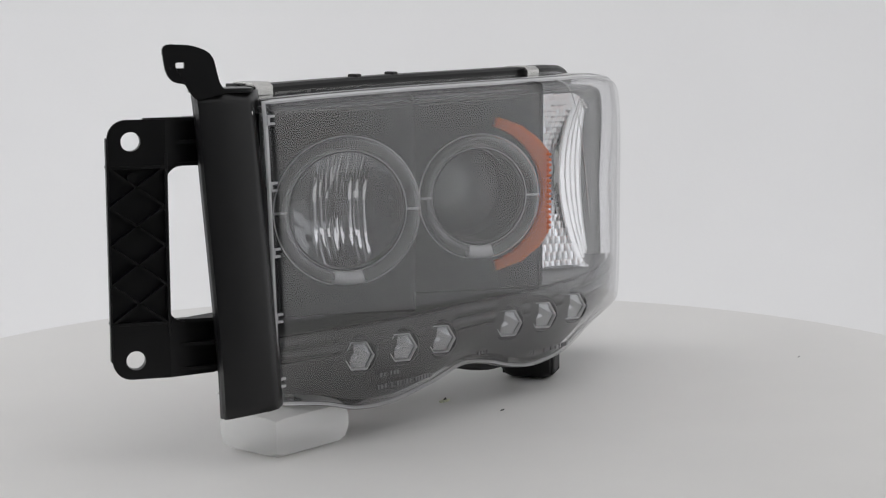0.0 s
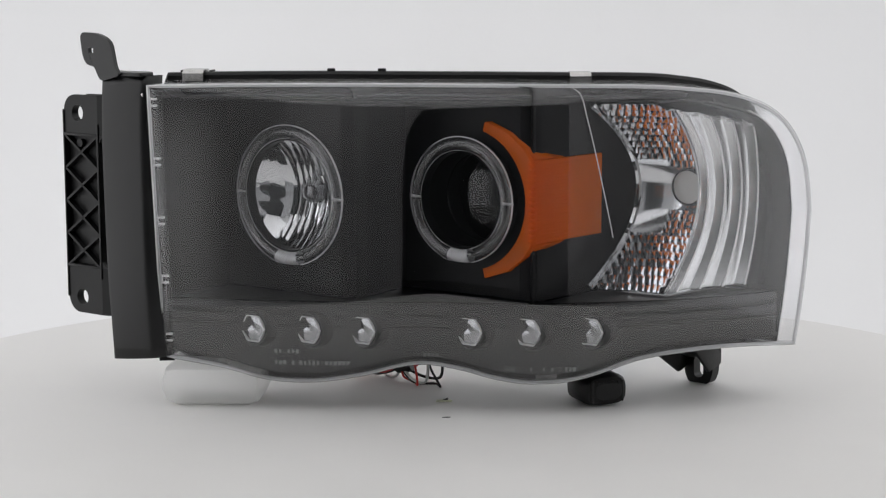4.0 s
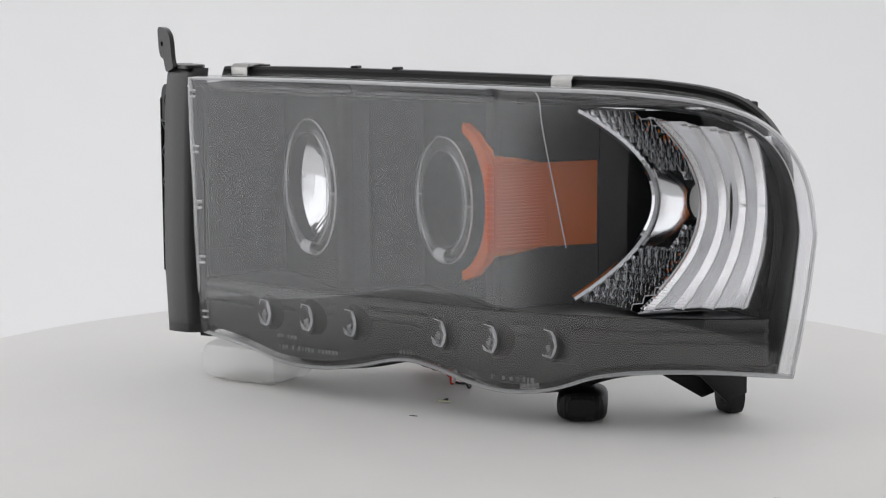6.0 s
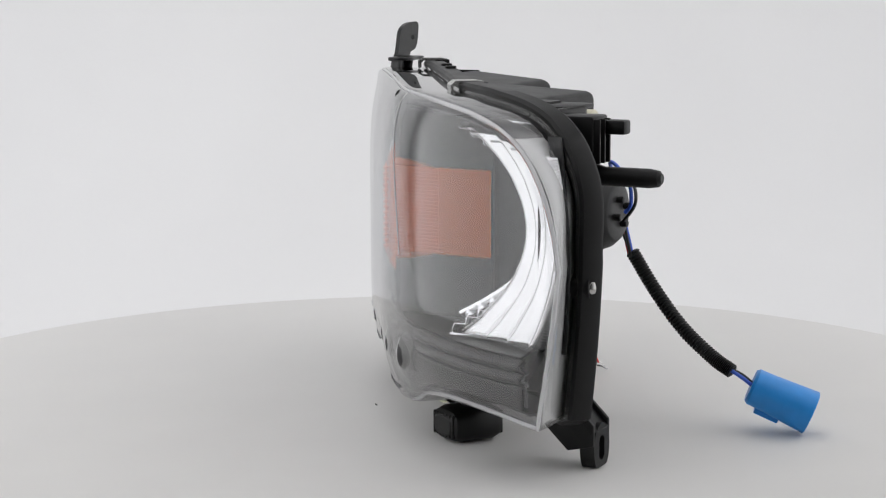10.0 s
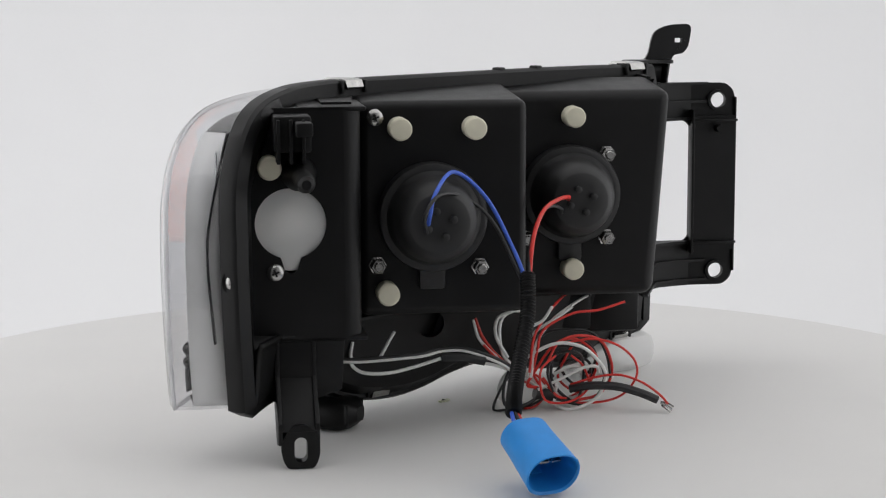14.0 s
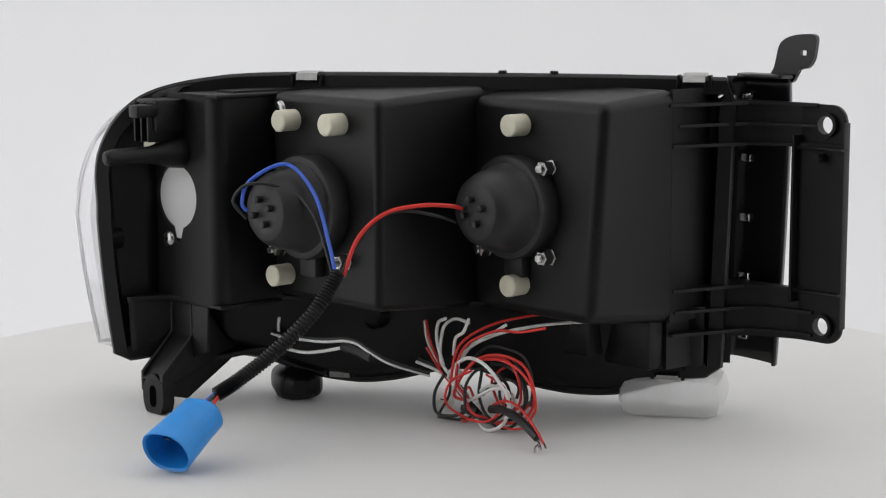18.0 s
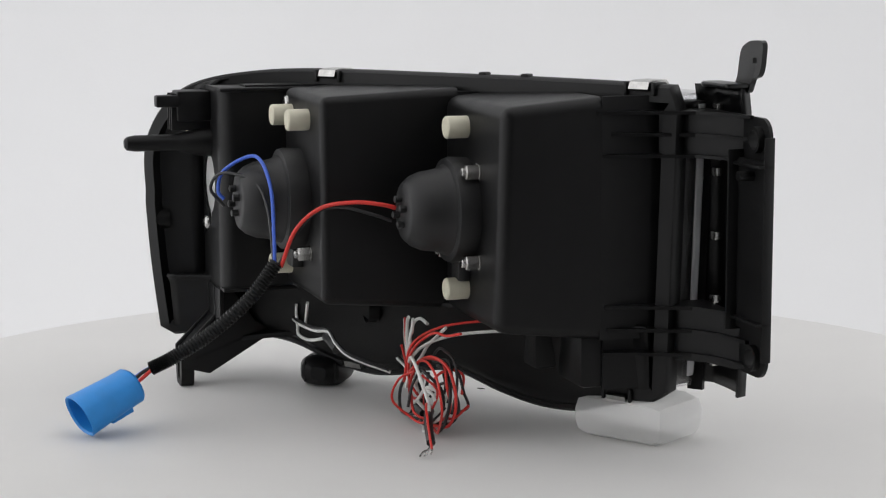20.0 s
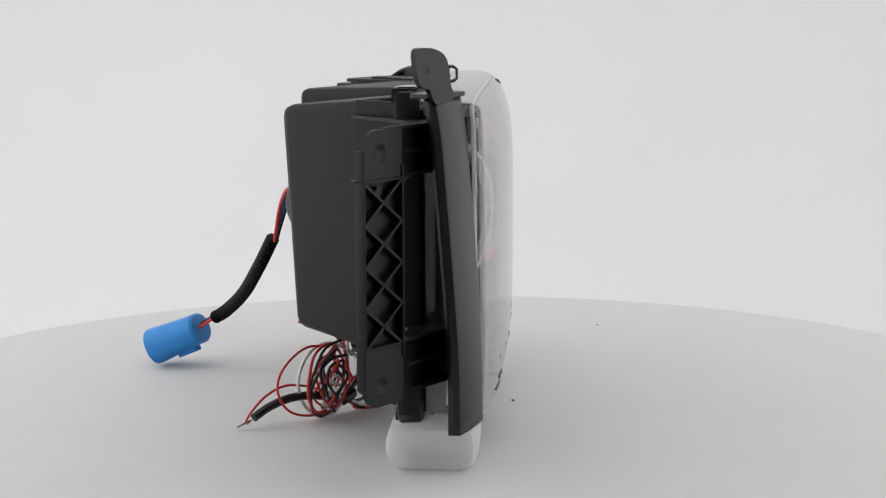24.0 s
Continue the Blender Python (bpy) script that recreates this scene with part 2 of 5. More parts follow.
# ---- setting: seamless white sweep, tent walls and ceiling ----
def sweep_profile():
    pts = [(-0.52 - 0.1 * math.sin(radians(80 * i / 10)), -0.075 - 0.1 * (1 - math.cos(radians(80 * i / 10)))) for i in range(10, -1, -1)] + [(0.45, -0.075)]
    for i in range(1, 17):
        a = radians(90 * i / 16)
        pts.append((0.45 + 0.6 * math.sin(a), -0.075 + 0.6 * (1 - math.cos(a))))
    return pts + [(1.05, 1.5)]


bm = bmesh.new()
prof = sweep_profile()
rows = [[bm.verts.new((x, y, z)) for y, z in prof] for x in (-0.76, 0.76)]
for i in range(len(prof) - 1):
    bm.faces.new((rows[0][i], rows[1][i], rows[1][i + 1], rows[0][i + 1]))
solid(tagged(part("backdrop", bm, WHITE_CLOTH), "seamless white cloth sweep behind the turntable", "backdrop", kind="structure"), 0.01, 1)
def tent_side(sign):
    """An unseen cloth side, curved to shape reflections into the front flap, with a slit for the lens."""
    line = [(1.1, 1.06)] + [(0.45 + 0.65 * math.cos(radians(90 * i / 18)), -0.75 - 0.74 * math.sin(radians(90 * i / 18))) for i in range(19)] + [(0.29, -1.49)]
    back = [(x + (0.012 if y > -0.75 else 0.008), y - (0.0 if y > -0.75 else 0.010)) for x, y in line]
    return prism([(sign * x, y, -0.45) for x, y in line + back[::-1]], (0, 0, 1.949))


tagged(part("wall_left", tent_side(-1), GLOW_A, smooth=30), "unseen cloth side of the tent with its own graded glow, sweeping round to the front", "wall", kind="structure")
tagged(part("wall_right", tent_side(1), GLOW_B, smooth=30), "unseen cloth side of the tent with its own graded glow, sweeping round to the front", "wall", kind="structure")
tagged(part("ceiling", rbox((-1.112, -1.76, 1.5), (1.112, 1.06, 1.512), 0), WHITE_CLOTH), "white cloth roof of the photo tent", "ceiling", kind="structure")
tagged(part("floor", rbox((-4, -5, -0.83), (4, 3, -0.80), 0), ROOM_FLOOR), "dark grey floor of the dim room", "floor", kind="structure")
tagged(part("wall_back", rbox((-1.112, 1.064, -0.08), (1.112, 1.076, 1.5), 0), WHITE_CLOTH), "white cloth back wall of the photo tent", "wall", kind="structure")

# ---- the turntable ----
turntable = thing("turntable", "round white laminate turntable under the headlamp", "turntable")
R_T = 0.466
part("disc", lathe([(0, -0.022), (R_T - 0.004, -0.022), (R_T - 0.001, -0.019), (R_T, -0.004), (R_T - 0.0015, -0.001), (R_T - 0.004, 0), (0, 0)], 128), TABLE_WHITE, turntable, smooth=30)
part("pedestal", lathe([(0, -0.075), (0.2, -0.075), (0.2, -0.068), (0.17, -0.06), (0.17, -0.022), (0, -0.022)], 64), TABLE_WHITE, turntable)

# ---- the headlamp ----
lamp = thing("headlamp", "black and clear truck headlamp with amber marker and blue plug", "headlamp")

# lens outline in the chord frame: x along the lens, z up
lens_y = table([-0.225, -0.212, -0.1, 0.0, 0.06, 0.0946, 0.15, 0.2, 0.24, 0.262, 0.270, 0.276], [-0.002, -0.004, -0.021, -0.037, -0.046, -0.049, -0.047, -0.036, -0.0205, -0.0105, -0.0055, 0.0005])
TOP_X = [-0.2136, -0.15, -0.0761, 0.0, 0.0939, 0.1352, 0.1642, 0.203, 0.2309, 0.2500, 0.2630, 0.2705, 0.2745]
TOP_Z = [0.2362, 0.2372, 0.2376, 0.2374, 0.2370, 0.2364, 0.2348, 0.2300, 0.2215, 0.2085, 0.1905, 0.1690, 0.1400]
BOT_X = [-0.2065, -0.1625, -0.13, -0.097, -0.063, -0.0215, 0.008, 0.0355, 0.063, 0.098, 0.1364, 0.172, 0.2125, 0.2625]
BOT_Z = [0.0388, 0.0312, 0.0228, 0.0213, 0.0262, 0.0357, 0.0325, 0.0254, 0.0222, 0.0262, 0.0387, 0.0434, 0.0444, 0.0414]
lens_top, lens_bot = table(TOP_X, TOP_Z), table(BOT_X, BOT_Z)
flange_y = table([-0.21, -0.18, 0.0, 0.0987, 0.15, 0.2, 0.245, 0.262], [0.034, 0.0295, 0.0010, -0.0140, -0.010, 0.006, 0.026, 0.036])


arc = [0.0]
for i in range(1, len(TOP_X)):
    arc.append(arc[-1] + math.hypot(TOP_X[i] - TOP_X[i - 1], TOP_Z[i] - TOP_Z[i - 1]))
top_x_at, top_z_at = table(arc, TOP_X), table(arc, TOP_Z)


def lens_xz(c, w):
    xt, zt = top_x_at(arc[-1] * c), top_z_at(arc[-1] * c)
    xb = BOT_X[0] + (BOT_X[-1] - BOT_X[0]) * c
    zb = lens_bot(xb)
    x = xb + (xt - xb) * w + 0.0015 * math.sin(math.pi * w) * max(0, (c - 0.6) / 0.4) ** 2
    return x, zb + (zt - zb) * w


belly = table([-0.225, -0.21, -0.16, -0.10, -0.045, 0.03, 0.10, 0.15, 0.20, 0.24, 0.28], [0.10, 0.12, 0.57, 0.86, 0.95, 0.84, 0.70, 0.52, 0.34, 0.22, 0.20])


def belly_x(x):
    """How far the lens bulges at x, from 0 to 1."""
    t = min(1.0, max(0.0, (0.278 - x) / 0.055))
    return belly(x) * t * t * (3 - 2 * t)


def crown(w):
    """The bulge's share at the height w: broad and even, falling off near the edges."""
    return 1 - (2 * w - 1) ** 6


def lens_front(c, w):
    x, z = lens_xz(c, w)
    y = lens_y(x) - 0.0155 * belly_x(x) * crown(w)
    e = min(w, 1 - w) * 0.2
    ex = min(c * 0.48, (1 - c) * 0.48)
    d = min(e, ex)
    if d < 0.004:
        y += 0.0045 * (1 - math.sqrt(max(0, 1 - (1 - d / 0.004) ** 2)))
    return Vector((x, y, z))


def edge_list(n):
    """Values from 0 to 1, closer together at the ends."""
    base = [0, 0.0035, 0.009, 0.02]
    return base + [0.02 + 0.96 * i / n for i in range(1, n)] + [1 - b for b in base[::-1]]


def loop_of(n_c, n_w):
    cs, ws = [i / n_c for i in range(n_c + 1)], [i / n_w for i in range(n_w + 1)]
    return ([(c, 0.0) for c in cs] + [(1.0, w) for w in ws[1:]] + [(c, 1.0) for c in cs[::-1][1:]] + [(0.0, w) for w in ws[::-1][1:-1]])


LOOP = loop_of(72, 20)


def rim_point(c, w, back, out):
    """A point of the rim: back 0 at the lens's edge, 1 at the flange; out: metres outwards."""
    x, z = lens_xz(c, w)
    p = lens_front(c, w)
    shrink = 0.012 * max(0, -x - 0.12) / 0.09 - 0.028 * max(0, x - 0.16) / 0.1
    bump = min(1.0, max(0.0, (x - 0.17) / 0.06)) * min(1.0, max(0.0, (z - 0.14) / 0.05))
    fx = x + shrink + 0.0055 * bump * bump * (3 - 2 * bump)
    q = Vector((fx, flange_y(fx), z))
    r = p.lerp(q, back)
    if w == 1.0 and c < 0.999 or w == 0.0 and c < 0.999 and c > 0.001:
        (xa, za), (xc, zc) = lens_xz(max(0, c - 0.012), w), lens_xz(min(1, c + 0.012), w)
        s = 1 if w else -1
        d = Vector((-(zc - za) * s, 0, (xc - xa) * s))
    else:
        (xa, za), (xc, zc) = lens_xz(c, max(0, w - 0.03)), lens_xz(c, min(1, w + 0.03))
        s = 1 if c > 0.5 else -1
        d = Vector(((zc - za) * s, 0, -(xc - xa) * s))
    d.normalize()
    return r + d * out


def band(stations, closed_section=False):
    """A belt round the lens outline through (back, out, extra y) stations."""
    bm = bmesh.new()
    rows = []
    for c, w in LOOP:
        rows.append([bm.verts.new(rim_point(c, w, b, o) + Vector((0, dy, 0))) for b, o, dy in stations])
    n, k = len(LOOP), len(stations)
    for i in range(n):
        a, b = rows[i], rows[(i + 1) % n]
        for j in range(k if closed_section else k - 1):
            bm.faces.new((a[j], a[(j + 1) % k], b[(j + 1) % k], b[j]))
    return bm


cs, ws = edge_list(64), edge_list(22)
bm = bmesh.new()
grid = [[bm.verts.new(lens_front(c, w)) for w in ws] for c in cs]
for i in range(len(cs) - 1):
    for j in range(len(ws) - 1):
        bm.faces.new((grid[i][j], grid[i + 1][j], grid[i + 1][j + 1], grid[i][j + 1]))
lens = solid(part("lens", bm, LENS, lamp, "clear polycarbonate front lens", smooth=60), 0.0024, -1)
solid(part("lens_skirt", band([(0.0, 0.0, 0.0003), (0.12, 0.0008, 0), (0.5, 0.0006, 0), (0.97, 0.0002, 0), (1.0, 0.003, 0.001)]), LENS, lens, smooth=50), 0.0022, 0)

# Thin whitened bead: stands for the light line caught by the lens edge.
part("lens_edge_glint", tube([rim_point(c, w, 0.02, -0.0002) for c, w in LOOP], 0.0016, 6, closed=True, straight=True), GLINT_EDGE, lens, "milky bead, whitened for the glint along the lens's edge", smooth=60)

# Added milky strip; its whiteness stands for the bright line at this end.
solid(part("lens_side_glint", sheet(lambda a, b: rim_point(0.0, 0.03 + 0.94 * b, 0.34 + 0.20 * a, 0.0020), 3, 24), GLINT_EDGE, lens, "added milky strip for the bright line at the lens's inner end", smooth=60), 0.0010, 0)
# housing rim round the lens
part("housing_rim", band([(1.0, -0.004, 0.0), (1.0, 0.0055, 0.0), (1.0, 0.0075, 0.002), (1.0, 0.0075, 0.013), (1.0, 0.0055, 0.0155), (1.0, -0.004, 0.016)], True), BLACK_PP, lamp, smooth=40)

# ---- housing: three stepped chambers behind the lens ----
def chamber(u0, u1, v0, v1, z0, z1, zb0, zb1, taper=0.008, r=0.006, skew=0.0):
    """A moulded box in the optical frame whose back face is smaller than its front."""
    bm = bmesh.new()
    f = [(u0, v0, z0), (u1, v0, z0), (u1, v0, z1), (u0, v0, z1)]
    b = [(u0 + taper * 0.3 + skew, v1, zb0), (u1 - taper, v1, zb0), (u1 - taper, v1, zb1), (u0 + taper * 0.3, v1, zb1)]
    fv, bv = [bm.verts.new(p) for p in f], [bm.verts.new(p) for p in b]
    bm.faces.new(bv[::-1])
    for i in range(4):
        j = (i + 1) % 4
        bm.faces.new((fv[i], fv[j], bv[j], bv[i]))
    bmesh.ops.recalc_face_normals(bm, faces=bm.faces)
    bmesh.ops.bevel(bm, geom=[e for e in bm.edges if max(x.co.y for x in e.verts) > v0 + 1e-6], offset=r, segments=3, affect="EDGES", profile=0.5)
    bm.transform(TURN)
    return bm


def wall(u0, v0, u1, v1, z0, z1, t=0.003):
    """An upright plate from (u0, v0) to (u1, v1)."""
    d = Vector((u1 - u0, v1 - v0, 0)).normalized()
    nrm = Vector((-d.y, d.x, 0)) * t
    a, b = Vector((u0, v0, z0)), Vector((u1, v1, z0))
    return prism([a, b, b + nrm, a + nrm], (0, 0, z1 - z0), 0, TURN)


flat(solid(part("chamber", chamber(-0.169, -0.037, -0.056, 0.0125, 0.074, 0.2365, 0.0795, 0.2305, 0.004, 0.008, 0.013), BLACK_PP, lamp, "black moulded chamber behind the low beam"), 0.0025, -1))
flat(solid(part("chamber", chamber(-0.0445, 0.078, 0.003, 0.1025, 0.078, 0.2365, 0.0855, 0.2315, 0.006), BLACK_PP, lamp, "black moulded chamber behind the projector"), 0.0025, -1))

# corner chamber: back plate with a keyhole opening for the bulb, open inside
HU, HZ, HR, N = 0.1223, 0.1564, 0.0232, 64
key = []
for i in range(N):
    a = 2 * math.pi * i / N
    x, z = HU + HR * math.cos(a), HZ + HR * math.sin(a)
    if abs(a - 1.5 * math.pi) < 0.24:
        q = (a - 1.5 * math.pi) / 0.2
        x, z = HU + 0.0040 * q, HZ - HR - 0.0095 + 0.0022 * q * q
    key.append((x, 0.1475, z))
def corner_u(z):
    """The corner chamber's outer edge, drawn in towards the top."""
    return 0.1535 - 0.0005 * max(0, z - 0.18) / 0.01 * 6.5


plate_loop = [(min(u, corner_u(z)), v, z) for u, v, z in box_loop(0.0874, 0.1535, 0.079, 0.2315, HU, HZ, N, 0.1475)]
corner_chamber = part("chamber", ring_plate(plate_loop, key, (0, 0.003, 0), TURN), BLACK_PP, lamp, "black corner chamber plate with a round bulb opening")
arc_q = [(0.0875 - 0.0120 * math.cos(radians(90 * i / 8)), 0.1385 + 0.0120 * math.sin(radians(90 * i / 8)), 0.0788) for i in range(9)]
flat(part("chamber_edge", prism([(0.0712, 0.086, 0.0788), (0.0750, 0.1032, 0.0788)] + arc_q + [(0.0875, 0.1476, 0.0788), (0.0785, 0.1385, 0.0788), (0.0785, 0.086, 0.0788)], (0, 0, 0.1528), 0, TURN), BLACK_PP, corner_chamber, smooth=40))
part("chamber_roof", rbox((0.0725, 0.085, 0.229), (0.116, 0.1505, 0.232), 0.001, TURN), BLACK_PP, corner_chamber)
part("chamber_floor", rbox((0.0725, 0.085, 0.0785), (0.150, 0.1505, 0.0815), 0.001, TURN), BLACK_PP, corner_chamber)

# shell between the chambers and the rim
part("side_wall", prism([(-0.1698, -0.104, 0.0745), (-0.1690, -0.0555, 0.0745), (-0.1660, -0.0555, 0.0745), (-0.1660, -0.104, 0.0745)], (0, 0, 0.1622), 0, TURN), BLACK_PP, lamp)
part("side_wall", wall(-0.1640, -0.104, -0.1600, -0.06, 0.040, 0.076), BLACK_PP, lamp)
for x in (-0.084, -0.047):
    part("rim_nub", rbox((x, flange_y(x) + 0.004, 0.2435), (x + 0.006, flange_y(x) + 0.012, 0.2470), 0.0008), BLACK_PP, lamp)


def rim_uv(u):
    """v of the rim's back at u."""
    return table([-0.174, -0.165, 0.074, 0.11, 0.14, 0.16], [-0.100, -0.095, 0.066, 0.096, 0.128, 0.17])(u) + 0.004


def deck(z0, z1, back):
    """A plate between the rim and the line back(u)."""
    us = [-0.166 + (0.100 + 0.166) * i / 40 for i in range(41)]
    pts = [(u, rim_uv(u) - 0.012, z0) for u in us] + [(u, max(back(u), rim_uv(u)), z0) for u in us[::-1]]
    return prism(pts, (0, 0, z1 - z0), 0, TURN)


part("top_deck", deck(0.2300, 0.2335, lambda u: -0.05 if u < -0.04 else (0.03 if u < 0.076 else 0.13)), BLACK_PP, lamp)

# lower tray behind the running lights, following the wavy bottom
def tray_pt(c, k):
    x, z = lens_xz(c, 0.0)
    xx = x + 0.012 * max(0, -x - 0.12) / 0.09 - 0.028 * max(0, x - 0.16) / 0.1
    y = flange_y(xx) + 0.012
    zz = lens_bot(x)
    deep = table([-0.22, -0.17, -0.12, 0.0, 0.05, 0.15, 0.19, 0.27], [0.003, 0.004, 0.013, 0.016, 0.018, 0.016, 0.004, 0.003])(x)
    prof = [(0.0, zz - 0.002), (deep * 0.5, zz + 0.005), (deep * 0.65, zz + 0.012), (deep + 0.002, 0.078), (deep + 0.006, 0.084)]
    i = min(int(k * 4), 3)
    t = k * 4 - i
    return Vector((xx, y + prof[i][0] + (prof[i + 1][0] - prof[i][0]) * t, prof[i][1] + (prof[i + 1][1] - prof[i][1]) * t))


solid(part("lower_tray", sheet(lambda a, b: tray_pt(0.015 + 0.97 * a, b), 60, 8), BLACK_PP, lamp, smooth=30), 0.003, -1)
part("tray_box", rbox((-0.160, -0.10, 0.040), (-0.115, -0.045, 0.078), 0.004, TURN), BLACK_PP, lamp)
part("tray_box", rbox((-0.118, -0.075, 0.046), (-0.085, -0.028, 0.078), 0.003, TURN), BLACK_PP, lamp)
# moulded shell from the rim to the corner chamber
def corner_shell():
    path = [(c, 0.0) for c in [0.80 + 0.2 * i / 14 for i in range(15)]] + [(1.0, i / 20) for i in range(1, 21)] + [(1 - 0.27 * i / 22, 1.0) for i in range(1, 23)]
    bm = bmesh.new()
    rows = []
    inv = TURN.inverted()
    for c, w in path:
        p = rim_point(c, w, 1.0, 0.004) + Vector((0, 0.012, 0))
        q = inv @ p
        zc = min(0.2295, max(0.0815, q.z))
        e = V(min(corner_u(zc) - 0.005, max(0.0800, q.x)), 0.1500, min(0.2270, max(0.0830, zc)))
        m = p.lerp(e, 0.55) + (p - Vector((0.15, p.y, 0.15))).normalized() * 0.0035
        rows.append([bm.verts.new(k) for k in (p, p.lerp(m, 0.5), m, m.lerp(e, 0.55) + Vector((0, 0.0015, 0)), e)])
    for i in range(len(path) - 1):
        for j in range(4):
            bm.faces.new((rows[i][j], rows[i + 1][j], rows[i + 1][j + 1], rows[i][j + 1]))
    return bm


solid(part("corner_shell", corner_shell(), BLACK_PP, lamp, "smooth black shell round the corner chamber", smooth=50), 0.002, 0)

# ribs and bosses on the upper corner
for z0, z1, u0, v0, u1, v1 in ((0.205, 0.228, 0.110, 0.150, 0.134, 0.176), (0.216, 0.225, 0.110, 0.172, 0.121, 0.192)):
    part("corner_lug", rbox((u0, v0, z0), (u1, v1, z1), 0.0015, TURN), BLACK_PP, lamp)
for u in (0.114, 0.122, 0.130):
    part("corner_rib", rbox((u, 0.150, 0.198), (u + 0.0022, 0.180, 0.226), 0.0006, TURN), BLACK_PP, lamp)
peg_m = TURN @ Matrix.Translation((0.1165, 0.150, 0.1890)) @ Matrix.Rotation(radians(-90), 4, "X")
part("guide_peg", lathe([(0, 0), (0.0115, 0), (0.0105, 0.010), (0.0066, 0.026), (0.0062, 0.027), (0.0062, 0.058), (0.0052, 0.064), (0.0030, 0.066), (0, 0.066)], 20, peg_m), BLACK_PP, lamp)
part("guide_peg_web", prism([(0.1155, 0.150, 0.1815), (0.1155, 0.150, 0.203), (0.1155, 0.172, 0.1925), (0.1155, 0.172, 0.185)], (0.002, 0, 0), 0, TURN), BLACK_PP, lamp)

# mounting foot with a slot
foot_outer, foot_inner = [], []
for i in range(32):
    a = 2 * math.pi * i / 32
    c, s = math.cos(a), math.sin(a)
    foot_inner.append((0.1195 + 0.0042 * c, 0.168, 0.0125 + 0.0042 * s + (0.0045 if s > 0 else -0.0035)))
    k = 0.0125
    foot_outer.append((0.1195 + k * c, 0.168, max(0.0005, 0.013 + (k + 0.004) * s)))
part("mounting_foot", join(
    ring_plate(foot_outer, foot_inner, (0, 0.010, 0), TURN),
    prism([(0.107, 0.156, 0.010), (0.107, 0.178, 0.016), (0.107, 0.178, 0.030), (0.107, 0.1515, 0.056), (0.107, 0.1515, 0.0785), (0.107, 0.140, 0.0785), (0.107, 0.120, 0.050), (0.107, 0.105, 0.040)], (0.003, 0, 0), 0.0006, TURN),
    prism([(0.131, 0.160, 0.012), (0.131, 0.178, 0.016), (0.131, 0.178, 0.030), (0.131, 0.1515, 0.056), (0.131, 0.1515, 0.0785), (0.131, 0.148, 0.0785), (0.131, 0.125, 0.045)], (0.003, 0, 0), 0.0006, TURN),
    prism([(0.107, 0.168, 0.020), (0.134, 0.168, 0.020), (0.134, 0.150, 0.040), (0.148, 0.120, 0.045), (0.080, 0.070, 0.042), (0.107, 0.130, 0.034)], (0, 0, 0.004), 0.0006, TURN),
    prism([(0.107, 0.176, 0.024), (0.134, 0.176, 0.024), (0.134, 0.1482, 0.054), (0.107, 0.1482, 0.054)], (0, 0.0025, 0.001), 0.0006, TURN),
    prism([(0.090, 0.1478, 0.046), (0.107, 0.1478, 0.040), (0.134, 0.1478, 0.050), (0.131, 0.1478, 0.0787), (0.088, 0.1478, 0.0787)], (0, 0.003, 0), 0.0006, TURN)), BLACK_PP, lamp, "black mounting foot with a slotted hole")

# adjuster knob under the tray
kx = Matrix.Translation((0.1124, -0.0105, 0.0122)) @ Matrix.Rotation(radians(107), 4, "Z")
bm = bmesh.new()
rows = []
boxy = lambda q: math.copysign(abs(q) ** 0.62, q)
N_K = 24
for px, ry, rz in ((-0.021, 0.0100, 0.0060), (-0.018, 0.0155, 0.0100), (-0.012, 0.0180, 0.0118), (0.012, 0.0180, 0.0118), (0.018, 0.0150, 0.0100), (0.024, 0.0060, 0.0050)):
    rows.append([bm.verts.new((px, ry * boxy(math.cos(2 * math.pi * i / N_K)), rz * boxy(math.sin(2 * math.pi * i / N_K)))) for i in range(N_K)])
for i in range(5):
    for j in range(N_K):
        bm.faces.new((rows[i][j], rows[i][(j + 1) % N_K], rows[i + 1][(j + 1) % N_K], rows[i + 1][j]))
bm.faces.new(rows[0][::-1])
bm.faces.new(rows[-1])
bm.transform(kx)
knob = part("adjuster_knob", bm, BLACK_PP, lamp, "black ribbed adjuster knob", smooth=28)
for k in range(7):
    y = -0.0120 + 0.0040 * k
    for x0, x1 in ((-0.0205, -0.0165), (0.0150, 0.0200)):
        part("knob_rib", rbox((x0, y - 0.0008, -0.0080), (x1, y + 0.0008, 0.0080), 0.0004, kx, 1), BLACK_PP, knob)
part("knob_neck", lathe([(0.007, 0.0), (0.007, 0.03), (0, 0.03)], 14, Matrix.Translation((0.1124, -0.0085, 0.020))), BLACK_PP, knob)

# ---- clips, caps, nuts, screws ----
def clip(x, z, angle, flip=1):
    c = Matrix.Translation((x, flange_y(x) + 0.003, z)) @ Matrix.Rotation(radians(angle), 4, "Z")
    prof = [(-0.007, 0.000), (-0.0072, 0.0035), (-0.005, 0.0052), (0.010, 0.0052), (0.0135, 0.004), (0.0150, 0.000), (0.0165, 0.0015), (0.0145, 0.0062), (0.010, 0.0072), (-0.0055, 0.0072), (-0.009, 0.0045), (-0.0088, -0.001)]
    bm = prism([(-0.0078, y, (zz - 0.0012) * flip) for y, zz in prof], (0.0155, 0, 0), 0, c)
    part("retaining_clip", bm, STEEL, lamp, "bright spring steel retaining clip")
    for s in (-1, 1):
        part("clip_stop", rbox((s * 0.0108 - 0.0012, 0.004, -0.004 if flip > 0 else -0.004), (s * 0.0108 + 0.0012, 0.0155, 0.005), 0.0005, c), BLACK_PP, lamp)


